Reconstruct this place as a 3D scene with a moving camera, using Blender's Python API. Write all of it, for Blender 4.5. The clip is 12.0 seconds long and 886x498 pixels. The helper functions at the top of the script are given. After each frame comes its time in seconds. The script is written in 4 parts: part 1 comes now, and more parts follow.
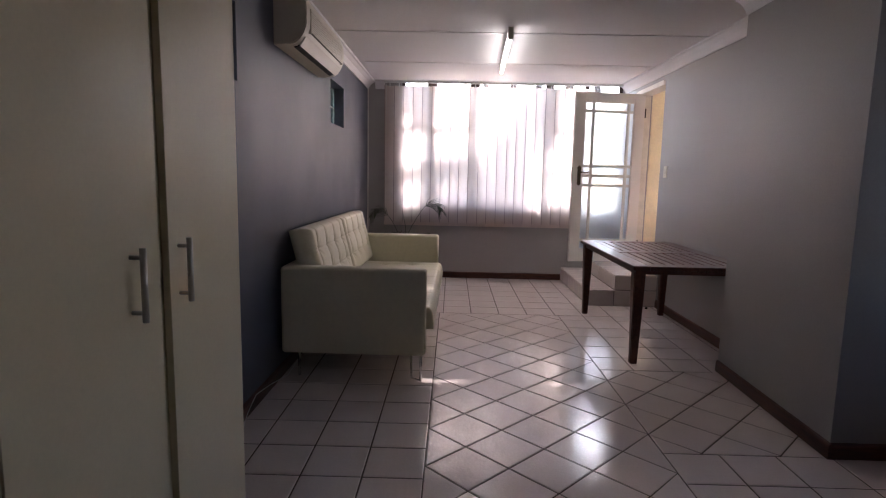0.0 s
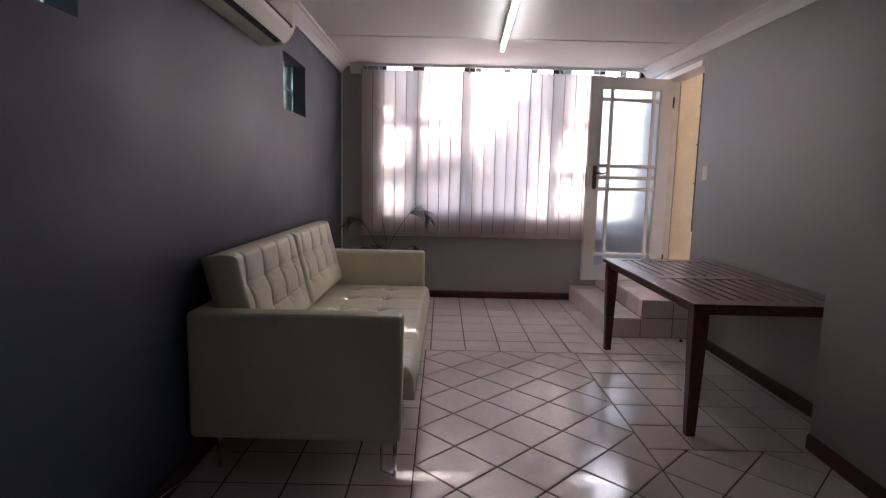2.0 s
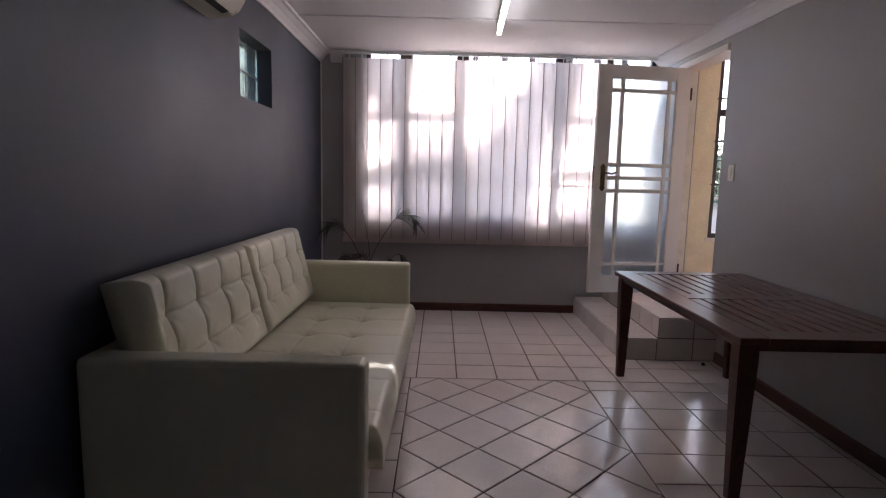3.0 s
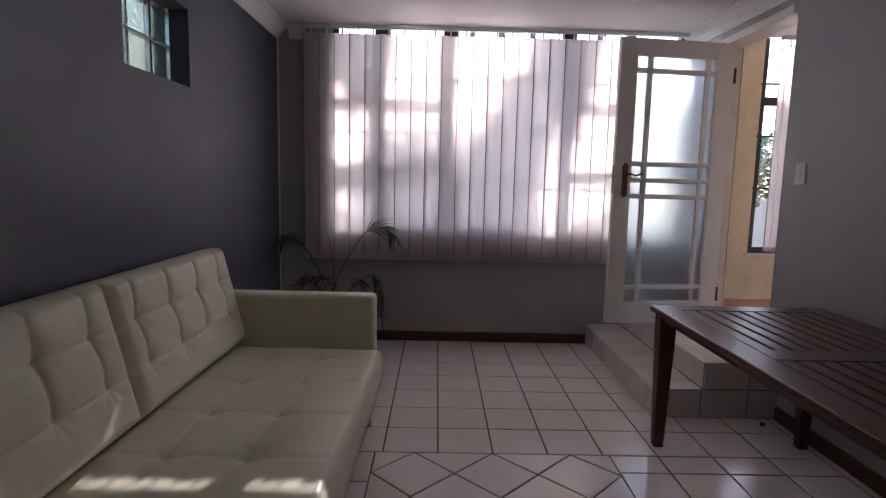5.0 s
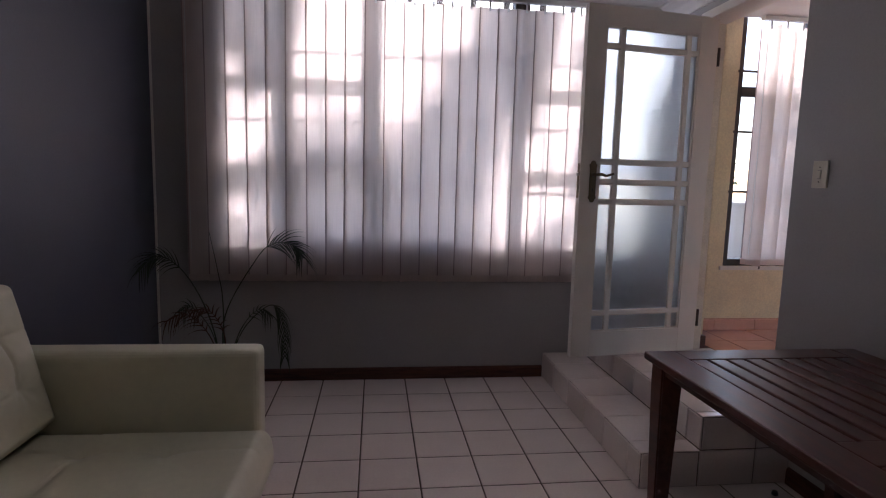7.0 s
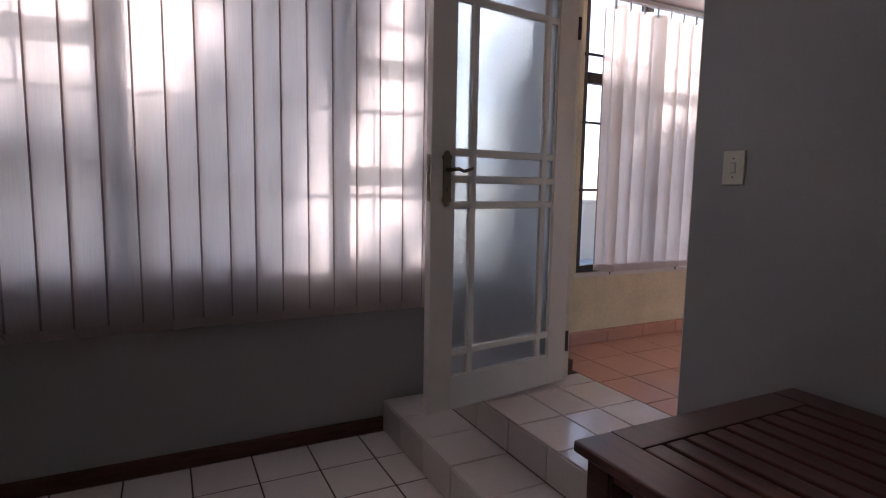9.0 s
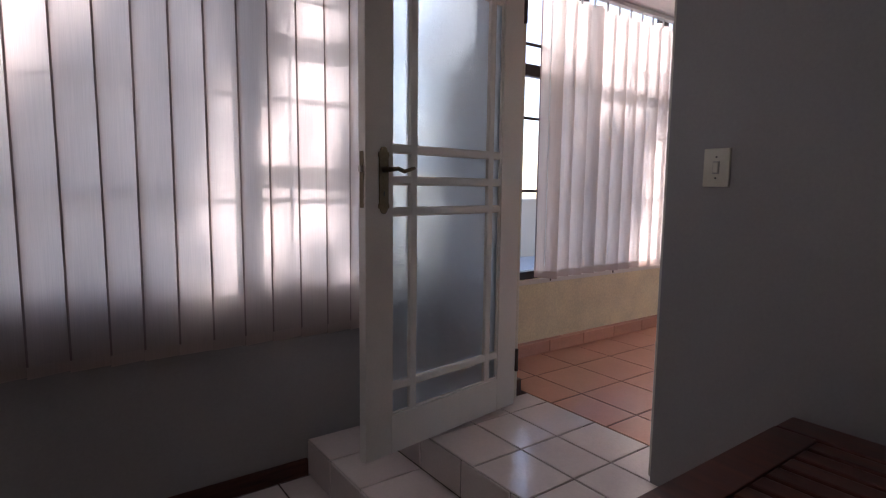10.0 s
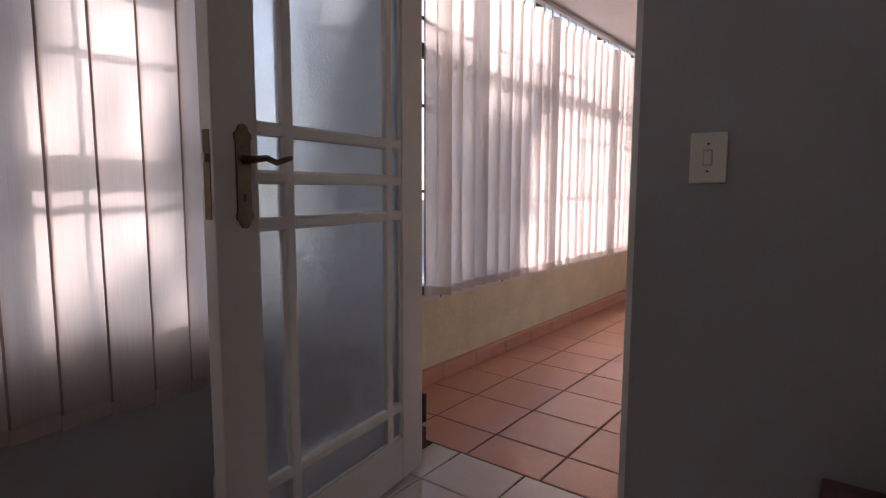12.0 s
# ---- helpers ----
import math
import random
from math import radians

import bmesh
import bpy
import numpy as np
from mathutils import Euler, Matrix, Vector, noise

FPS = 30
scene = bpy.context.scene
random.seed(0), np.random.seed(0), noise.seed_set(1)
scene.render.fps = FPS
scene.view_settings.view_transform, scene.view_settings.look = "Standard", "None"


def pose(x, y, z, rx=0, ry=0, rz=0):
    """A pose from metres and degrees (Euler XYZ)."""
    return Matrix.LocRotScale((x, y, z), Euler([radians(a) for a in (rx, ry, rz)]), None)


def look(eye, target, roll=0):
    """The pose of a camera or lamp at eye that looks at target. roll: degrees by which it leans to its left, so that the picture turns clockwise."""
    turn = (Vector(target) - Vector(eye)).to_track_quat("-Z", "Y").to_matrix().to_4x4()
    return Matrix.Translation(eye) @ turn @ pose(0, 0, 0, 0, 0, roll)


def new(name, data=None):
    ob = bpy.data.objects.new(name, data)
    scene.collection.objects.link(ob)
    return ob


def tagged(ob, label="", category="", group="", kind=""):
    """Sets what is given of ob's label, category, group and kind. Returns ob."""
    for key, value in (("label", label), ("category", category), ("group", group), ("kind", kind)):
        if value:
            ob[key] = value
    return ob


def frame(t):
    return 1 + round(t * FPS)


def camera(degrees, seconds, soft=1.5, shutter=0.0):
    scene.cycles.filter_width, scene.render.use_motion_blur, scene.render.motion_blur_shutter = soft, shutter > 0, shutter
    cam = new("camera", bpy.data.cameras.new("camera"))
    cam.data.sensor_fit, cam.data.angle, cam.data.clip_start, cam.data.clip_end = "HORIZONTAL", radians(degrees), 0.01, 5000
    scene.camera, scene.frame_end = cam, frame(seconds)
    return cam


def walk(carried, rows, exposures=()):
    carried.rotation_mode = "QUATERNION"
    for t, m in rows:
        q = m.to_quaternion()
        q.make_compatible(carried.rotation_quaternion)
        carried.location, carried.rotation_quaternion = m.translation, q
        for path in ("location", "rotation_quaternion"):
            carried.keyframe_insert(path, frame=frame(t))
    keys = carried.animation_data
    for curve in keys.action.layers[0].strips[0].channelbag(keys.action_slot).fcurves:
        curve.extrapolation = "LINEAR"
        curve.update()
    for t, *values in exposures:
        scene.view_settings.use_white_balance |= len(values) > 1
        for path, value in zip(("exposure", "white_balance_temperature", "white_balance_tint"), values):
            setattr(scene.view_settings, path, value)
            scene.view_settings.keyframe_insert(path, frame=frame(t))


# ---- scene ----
cam = camera(77.4, 12.0, soft=1.15)
# time, eye, the point looked at, lean
CAMERA_ROWS = [
    (0.0, (0.733, 0.698, 1.404), (0.705, 2.68, 1.144), 1.2),
    (0.5, (0.756, 1.024, 1.413), (0.741, 3.007, 1.155), 1.2),
    (1.0, (0.758, 1.336, 1.416), (0.745, 3.319, 1.157), 1.2),
    (1.5, (0.728, 1.628, 1.414), (0.724, 3.611, 1.156), 1.3),
    (2.0, (0.741, 1.897, 1.411), (0.747, 3.88, 1.155), 1.3),
    (2.5, (0.777, 2.201, 1.413), (0.791, 4.184, 1.158), 1.3),
    (3.0, (0.814, 2.525, 1.414), (0.828, 4.509, 1.159), 1.3),
    (5.0, (0.929, 3.565, 1.419), (0.953, 5.549, 1.172), 1.3),
    (5.5, (0.954, 3.802, 1.414), (0.981, 5.787, 1.168), 1.3),
    (6.0, (0.977, 4.028, 1.415), (1.011, 6.013, 1.17), 1.4),
    (6.5, (0.998, 4.25, 1.429), (1.077, 6.234, 1.186), 1.4),
    (7.0, (1.022, 4.469, 1.42), (1.267, 6.44, 1.182), 1.5),
    (9.0, (1.177, 5.449, 1.415), (2.073, 7.223, 1.191), 1.0),
    (9.5, (1.247, 5.649, 1.417), (2.277, 7.349, 1.192), 0.9),
    (10.0, (1.275, 5.851, 1.43), (2.44, 7.462, 1.206), 0.7),
    (10.5, (1.317, 6.043, 1.418), (2.607, 7.555, 1.195), 0.7),
    (11.0, (1.417, 6.197, 1.404), (2.803, 7.622, 1.184), 0.6),
    (11.5, (1.487, 6.311, 1.414), (2.974, 7.63, 1.192), 0.4),
    (12.0, (1.546, 6.464, 1.422), (3.117, 7.683, 1.207), 0.2),
]
walk(cam, [(t, look(eye, target, lean)) for t, eye, target, lean in CAMERA_ROWS],
     exposures=[(0.0, 2.93, 6100, 22), (2.5, 2.42, 5900, 21), (5.5, 1.7, 5780, 22), (7.0, 1.42, 5800, 22), (9.5, 1.24, 5800, 20), (12.0, 1.04, 6050, 22)])

# ---- daylight: low sun in front of the windows, clear sky ----
SUN_ELEVATION, SUN_TURN = 33.2, 12.0
world = bpy.data.worlds.new("sky")
scene.world = world
world.use_nodes = True
wn = world.node_tree.nodes
sky = wn.new("ShaderNodeTexSky")
sky.sky_type = "NISHITA"
sky.sun_disc = False
sky.sun_elevation = radians(SUN_ELEVATION)
sky.sun_rotation = radians(SUN_TURN)
world.node_tree.links.new(sky.outputs[0], wn["Background"].inputs[0])
wn["Background"].inputs[1].default_value = 0.15
sun = new("sun", bpy.data.lights.new("sun", "SUN"))
sun.data.energy, sun.data.angle, sun.data.color = 1.6, radians(0.5), (1.0, 0.915, 0.81)
sun.matrix_world = look((math.sin(radians(SUN_TURN)) * 20, 8 + math.cos(radians(SUN_TURN)) * 20, math.tan(radians(SUN_ELEVATION)) * 20), (0, 8, 0))


# ---- materials ----
def nodes_of(name):
    m = bpy.data.materials.new(name)
    m.use_nodes = True
    t = m.node_tree
    return m, t, t.nodes["Principled BSDF"]


def surface(name, colour, rough=0.6, spread=0.08, scale=3.0, fine=60.0, bump=0.1, metal=0.0, coat=0.0, per_object=0.0, stretch=(1, 1, 1), rough_spread=0.12, spec=0.5, dist=0.002):
    """Paint, stone or timber: two scales of colour variation, uneven gloss and a fine relief."""
    m, t, b = nodes_of(name)
    N, L = t.nodes.new, t.links.new
    co = N("ShaderNodeNewGeometry")
    mp = N("ShaderNodeMapping")
    mp.inputs["Scale"].default_value = stretch
    L(co.outputs["Position"], mp.inputs[0])
    big, small = N("ShaderNodeTexNoise"), N("ShaderNodeTexNoise")
    big.inputs["Scale"].default_value, big.inputs["Detail"].default_value = scale, 4
    small.inputs["Scale"].default_value, small.inputs["Detail"].default_value = fine, 5
    L(mp.outputs[0], big.inputs["Vector"])
    L(mp.outputs[0], small.inputs["Vector"])
    mix = N("ShaderNodeMath")
    mix.operation = "ADD"
    L(big.outputs["Fac"], mix.inputs[0])
    L(small.outputs["Fac"], mix.inputs[1])
    val = mix
    if per_object:
        info, mul = N("ShaderNodeObjectInfo"), N("ShaderNodeMath")
        mul.operation = "MULTIPLY_ADD"
        mul.inputs[1].default_value = per_object
        L(info.outputs["Random"], mul.inputs[0])
        L(mix.outputs[0], mul.inputs[2])
        val = mul
    ramp = N("ShaderNodeMapRange")
    ramp.inputs[1].default_value, ramp.inputs[2].default_value = 0.7, 1.3 + per_object
    ramp.inputs[3].default_value, ramp.inputs[4].default_value = 1 - spread, 1 + spread
    L(val.outputs[0], ramp.inputs[0])
    tint = N("ShaderNodeVectorMath")
    tint.operation = "SCALE"
    tint.inputs[0].default_value = colour
    L(ramp.outputs[0], tint.inputs["Scale"])
    L(tint.outputs[0], b.inputs["Base Color"])
    rr = N("ShaderNodeMapRange")
    rr.inputs[1].default_value, rr.inputs[2].default_value = 0.3, 0.7
    rr.inputs[3].default_value, rr.inputs[4].default_value = max(0.02, rough - rough_spread), min(1, rough + rough_spread)
    L(big.outputs["Fac"], rr.inputs[0])
    L(rr.outputs[0], b.inputs["Roughness"])
    b.inputs["Metallic"].default_value = metal
    b.inputs["Specular IOR Level"].default_value = spec
    b.inputs["Coat Weight"].default_value = coat
    if bump:
        bp = N("ShaderNodeBump")
        bp.inputs["Strength"].default_value, bp.inputs["Distance"].default_value = bump, dist
        L(small.outputs["Fac"], bp.inputs["Height"])
        L(bp.outputs[0], b.inputs["Normal"])
    return m


def wood(name, colour, dark, rough=0.35, stretch=(14, 1.2, 14)):
    m, t, b = nodes_of(name)
    N, L = t.nodes.new, t.links.new
    co, mp, info = N("ShaderNodeTexCoord"), N("ShaderNodeMapping"), N("ShaderNodeObjectInfo")
    mp.inputs["Scale"].default_value = stretch
    L(co.outputs["Object"], mp.inputs[0])
    L(info.outputs["Random"], mp.inputs["Location"])
    n = N("ShaderNodeTexNoise")
    n.inputs["Scale"].default_value, n.inputs["Detail"].default_value, n.inputs["Distortion"].default_value = 4, 8, 0.6
    L(mp.outputs[0], n.inputs["Vector"])
    cr = N("ShaderNodeValToRGB")
    cr.color_ramp.elements[0].position, cr.color_ramp.elements[0].color = 0.3, (*dark, 1)
    cr.color_ramp.elements[1].position, cr.color_ramp.elements[1].color = 0.7, (*colour, 1)
    L(n.outputs["Fac"], cr.inputs[0])
    L(cr.outputs[0], b.inputs["Base Color"])
    rr = N("ShaderNodeMapRange")
    rr.inputs[3].default_value, rr.inputs[4].default_value = rough - 0.08, rough + 0.15
    L(n.outputs["Fac"], rr.inputs[0])
    L(rr.outputs[0], b.inputs["Roughness"])
    bp = N("ShaderNodeBump")
    bp.inputs["Strength"].default_value, bp.inputs["Distance"].default_value = 0.15, 0.001
    L(n.outputs["Fac"], bp.inputs["Height"])
    L(bp.outputs[0], b.inputs["Normal"])
    return m


def glass(name, colour, rough, bump=0.0, scale=120.0):
    m, t, b = nodes_of(name)
    b.inputs["Base Color"].default_value = (*colour, 1)
    b.inputs["Transmission Weight"].default_value = 1
    b.inputs["Roughness"].default_value = rough
    b.inputs["IOR"].default_value = 1.45
    if bump:
        co, v, bp = t.nodes.new("ShaderNodeTexCoord"), t.nodes.new("ShaderNodeTexNoise"), t.nodes.new("ShaderNodeBump")
        v.inputs["Scale"].default_value = scale
        bp.inputs["Strength"].default_value, bp.inputs["Distance"].default_value = bump, 0.003
        t.links.new(co.outputs["Object"], v.inputs["Vector"])
        t.links.new(v.outputs["Fac"], bp.inputs["Height"])
        t.links.new(bp.outputs[0], b.inputs["Normal"])
    return m


def blind_cloth(name, colour, through_colour, share=0.55):
    """Woven vane fabric: reflects a part of the light and lets a part through, with a fine vertical weave."""
    m, t, b = nodes_of(name)
    N, L = t.nodes.new, t.links.new
    co, mp, wave, info = N("ShaderNodeTexCoord"), N("ShaderNodeMapping"), N("ShaderNodeTexNoise"), N("ShaderNodeObjectInfo")
    mp.inputs["Scale"].default_value = (420, 420, 6)
    L(co.outputs["Object"], mp.inputs[0])
    wave.inputs["Scale"].default_value, wave.inputs["Detail"].default_value = 1.0, 2
    L(mp.outputs[0], wave.inputs["Vector"])
    mr = N("ShaderNodeMapRange")
    mr.inputs[1].default_value, mr.inputs[2].default_value, mr.inputs[3].default_value, mr.inputs[4].default_value = 0.3, 0.7, 0.94, 1.04
    L(wave.outputs["Fac"], mr.inputs[0])
    ob = N("ShaderNodeMapRange")
    ob.inputs[3].default_value, ob.inputs[4].default_value = 0.92, 1.06
    L(info.outputs["Random"], ob.inputs[0])
    mu = N("ShaderNodeMath")
    mu.operation = "MULTIPLY"
    L(mr.outputs[0], mu.inputs[0])
    L(ob.outputs[0], mu.inputs[1])
    s1, s2 = N("ShaderNodeVectorMath"), N("ShaderNodeVectorMath")
    for s, c in ((s1, colour), (s2, through_colour)):
        s.operation = "SCALE"
        s.inputs[0].default_value = c
        L(mu.outputs[0], s.inputs["Scale"])
    d, tr, mx = N("ShaderNodeBsdfDiffuse"), N("ShaderNodeBsdfTranslucent"), N("ShaderNodeMixShader")
    L(s1.outputs[0], d.inputs[0])
    L(s2.outputs[0], tr.inputs[0])
    mx.inputs[0].default_value = share
    L(d.outputs[0], mx.inputs[1])
    L(tr.outputs[0], mx.inputs[2])
    t.nodes.remove(b)
    L(mx.outputs[0], t.nodes["Material Output"].inputs[0])
    return m


def glow(name, colour, strength):
    m, t, b = nodes_of(name)
    b.inputs["Base Color"].default_value = (0.85, 0.85, 0.85, 1)
    b.inputs["Emission Color"].default_value = (*colour, 1)
    b.inputs["Emission Strength"].default_value = strength
    return m


DARK_WALL = surface("slate_wall_paint", (0.078, 0.079, 0.106), 0.5, 0.07, 1.6, 90, 0.12, rough_spread=0.07)
PALE_WALL = surface("grey_wall_paint", (0.372, 0.353, 0.347), 0.42, 0.05, 1.4, 90, 0.12, rough_spread=0.07)
YELLOW_WALL = surface("ochre_wall_paint", (0.78, 0.69, 0.47), 0.6, 0.13, 5, 70, 0.2)
WHITE_CEILING = surface("ceiling_paint", (0.78, 0.76, 0.76), 0.7, 0.03, 1.2, 60, 0.08)
WHITE_TRIM = surface("gloss_white_paint", (0.77, 0.73, 0.665), 0.42, 0.04, 5, 120, 0.08)
WORN_TRIM = surface("yellowed_gloss_paint", (0.76, 0.71, 0.59), 0.42, 0.14, 9, 120, 0.12)
CREAM_BOARD = surface("cream_board", (0.66, 0.56, 0.385), 0.42, 0.03, 1.5, 100, 0.05)
GROUT = surface("brown_grout", (0.075, 0.046, 0.037), 0.85, 0.25, 8, 200, 0.3)
TILE = surface("beige_ceramic_tile", (0.78, 0.69, 0.65), 0.1, 0.07, 5, 70, 0.5, per_object=0.35, rough_spread=0.04, dist=0.0014)
RED_TILE = surface("terracotta_tile", (0.66, 0.345, 0.245), 0.22, 0.1, 3, 90, 0.1, per_object=0.35, rough_spread=0.03, dist=0.0006)
RED_GROUT = surface("terracotta_grout", (0.09, 0.045, 0.035), 0.9, 0.2, 9, 150, 0.3)
SKIRTING = wood("skirting_wood", (0.13, 0.045, 0.026), (0.05, 0.017, 0.012), 0.4, (1.5, 1.5, 14))
TABLE_WOOD = wood("mahogany_stain", (0.145, 0.05, 0.035), (0.068, 0.022, 0.017), 0.3, (9, 0.8, 9))
FRAME_BROWN = surface("brown_window_frame", (0.05, 0.03, 0.022), 0.45, 0.15, 6, 90, 0.1)
LEATHER = surface("cream_leatherette", (0.75, 0.71, 0.55), 0.34, 0.04, 3, 34, 0.3, rough_spread=0.025, dist=0.0025)
CHROME = surface("chrome", (0.75, 0.75, 0.76), 0.12, 0.03, 6, 80, 0, metal=1.0, rough_spread=0.05)
STEEL = surface("brushed_steel", (0.5, 0.47, 0.42), 0.32, 0.06, 6, 200, 0.05, metal=1.0)
BRASS = surface("aged_brass", (0.17, 0.13, 0.08), 0.42, 0.25, 20, 120, 0.1, metal=1.0)
BLACK = surface("dark_plastic", (0.02, 0.02, 0.02), 0.4, 0.1, 10, 90, 0)
AC_BODY = surface("aged_ivory_plastic", (0.66, 0.61, 0.50), 0.42, 0.04, 4, 120, 0.04)
# the casing's ivory darkened, with the shade between the slats in its colour
AC_SHADE = surface("shaded_ivory_plastic", (0.2, 0.185, 0.15), 0.5, 0.04, 4, 120, 0.04)
SWITCH = surface("ivory_plastic", (0.72, 0.68, 0.56), 0.42, 0.04, 8, 120, 0.04)
PLASTIC_WHITE = surface("white_plastic", (0.75, 0.75, 0.73), 0.4, 0.03, 8, 100, 0.03)
CLOTH = blind_cloth("vane_cloth", (0.62, 0.50, 0.455), (0.76, 0.675, 0.63), 0.72)
# darker cloth colour that stands in for the shade where two vanes overlap
OVERLAP_SHADE = blind_cloth("vane_overlap_shade", (0.40, 0.32, 0.30), (0.38, 0.30, 0.285), 0.54)
PANE = glass("window_glass", (0.97, 0.99, 0.98), 0.0)
FROSTED = glass("obscure_glass", (0.82, 0.92, 1.0), 0.48, 0.35, 140)
BLOCK = glass("block_glass", (0.46, 0.62, 0.53), 0.16, 0.9, 26)
LEAF = surface("palm_leaf", (0.035, 0.05, 0.028), 0.5, 0.25, 12, 80, 0.1)
DRY_LEAF = surface("dry_leaf", (0.09, 0.04, 0.025), 0.7, 0.25, 12, 80, 0.1)
POT = surface("dark_green_pot", (0.03, 0.05, 0.04), 0.45, 0.2, 6, 60, 0.1)
SOIL = surface("potting_soil", (0.03, 0.022, 0.016), 0.95, 0.3, 20, 120, 0.6)
TREE_LEAF = surface("tree_leaf", (0.085, 0.13, 0.05), 0.55, 0.3, 3, 40, 0.1)
BARK = surface("bark", (0.11, 0.08, 0.06), 0.9, 0.3, 6, 50, 0.5)
PAVING = surface("paving", (0.64, 0.60, 0.55), 0.8, 0.15, 0.8, 20, 0.2)
GARDEN_WALL = surface("garden_wall", (0.62, 0.5, 0.38), 0.8, 0.1, 1.2, 40, 0.2)
ROOF = surface("roof_sheet", (0.3, 0.16, 0.12), 0.7, 0.15, 2, 40, 0.2)
LAMP_TUBE = glow("lit_tube", (1.0, 0.97, 0.86), 2.1)


# ---- building helpers ----
def part(name, bm, material, parent=None, label="", smooth=False):
    me = bpy.data.meshes.new(name)
    bmesh.ops.recalc_face_normals(bm, faces=bm.faces[:])
    bm.to_mesh(me)
    bm.free()
    me.materials.append(material)
    if smooth:
        me.polygons.foreach_set("use_smooth", [True] * len(me.polygons))
    ob = new(name, me)
    ob.parent = parent
    if label:
        ob["label"] = label
    return ob


def thing(name, label, category, group="", kind=""):
    return tagged(new(name), label, category, group, kind)


def structure(name, bm, material, label, category):
    return tagged(part(name, bm, material), label, category, "", "structure")


def add_box(bm, x0, x1, y0, y1, z0, z1, bevel=0.0, seg=2, m=None):
    g = bmesh.ops.create_cube(bm, size=1, matrix=Matrix.LocRotScale(((x0 + x1) / 2, (y0 + y1) / 2, (z0 + z1) / 2), None, (x1 - x0, y1 - y0, z1 - z0)))
    vs = g["verts"]
    if bevel:
        es = list({e for v in vs for e in v.link_edges})
        r = bmesh.ops.bevel(bm, geom=es, offset=bevel, segments=seg, affect="EDGES", profile=0.6)
        vs = list({v for f in r["faces"] for v in f.verts} | {v for v in vs if v.is_valid})
    if m is not None:
        bmesh.ops.transform(bm, matrix=m, verts=vs)
    return vs


def box(*a, **k):
    bm = bmesh.new()
    add_box(bm, *a, **k)
    return bm


def add_prism(bm, poly, axis, lo, hi):
    """poly: points in the two other axes, in cyclic order x->y->z->x without axis."""
    def p(u, v, w):
        return {"x": (w, u, v), "y": (u, w, v), "z": (u, v, w)}[axis]
    a = [bm.verts.new(p(u, v, lo)) for u, v in poly]
    b = [bm.verts.new(p(u, v, hi)) for u, v in poly]
    bm.faces.new(a)
    bm.faces.new(b[::-1])
    for i in range(len(poly)):
        j = (i + 1) % len(poly)
        bm.faces.new((a[i], b[i], b[j], a[j]))


def prism(poly, axis, lo, hi):
    bm = bmesh.new()
    add_prism(bm, poly, axis, lo, hi)
    return bm


def add_tube(bm, pts, radius, seg=8, taper=1.0):
    pts = [Vector(p) for p in pts]
    rings = []
    for i, p in enumerate(pts):
        d = (pts[min(i + 1, len(pts) - 1)] - pts[max(i - 1, 0)]).normalized()
        side = d.cross(Vector((0, 0, 1)) if abs(d.z) < 0.9 else Vector((1, 0, 0))).normalized()
        up = side.cross(d)
        r = radius * (1 + (taper - 1) * i / max(1, len(pts) - 1))
        rings.append([bm.verts.new(p + (side * math.cos(a) + up * math.sin(a)) * r) for a in (2 * math.pi * k / seg for k in range(seg))])
    for a, b in zip(rings, rings[1:]):
        for k in range(seg):
            bm.faces.new((a[k], a[(k + 1) % seg], b[(k + 1) % seg], b[k]))
    bm.faces.new(rings[0][::-1])
    bm.faces.new(rings[-1])


def tube(pts, radius, seg=8, taper=1.0):
    bm = bmesh.new()
    add_tube(bm, pts, radius, seg, taper)
    return bm


def wall_with_holes(axis, lo, hi, u0, u1, v0, v1, holes):
    """A wall slab across axis from lo to hi, spanning u and v, with rectangular holes (u0, u1, v0, v1) cut through."""
    us = sorted({u0, u1, *[h[0] for h in holes], *[h[1] for h in holes]})
    vs = sorted({v0, v1, *[h[2] for h in holes], *[h[3] for h in holes]})
    bm = bmesh.new()
    cache = {}

    def V(u, v, w):
        k = (round(u, 5), round(v, 5), round(w, 5))
        if k not in cache:
            cache[k] = bm.verts.new((w, u, v) if axis == "x" else (u, w, v))
        return cache[k]

    def solid(i, j):
        if not (0 <= i < len(us) - 1 and 0 <= j < len(vs) - 1):
            return False
        cu, cv = (us[i] + us[i + 1]) / 2, (vs[j] + vs[j + 1]) / 2
        return not any(h[0] < cu < h[1] and h[2] < cv < h[3] for h in holes)

    for i in range(len(us) - 1):
        for j in range(len(vs) - 1):
            if not solid(i, j):
                continue
            a, b, c, d = us[i], us[i + 1], vs[j], vs[j + 1]
            for w in (lo, hi):
                bm.faces.new((V(a, c, w), V(b, c, w), V(b, d, w), V(a, d, w)))
            for di, dj, e in ((-1, 0, ((a, c), (a, d))), (1, 0, ((b, c), (b, d))), (0, -1, ((a, c), (b, c))), (0, 1, ((a, d), (b, d)))):
                if not solid(i + di, j + dj):
                    (p, q), (r, s) = e
                    bm.faces.new((V(p, q, lo), V(r, s, lo), V(r, s, hi), V(p, q, hi)))
    return bm


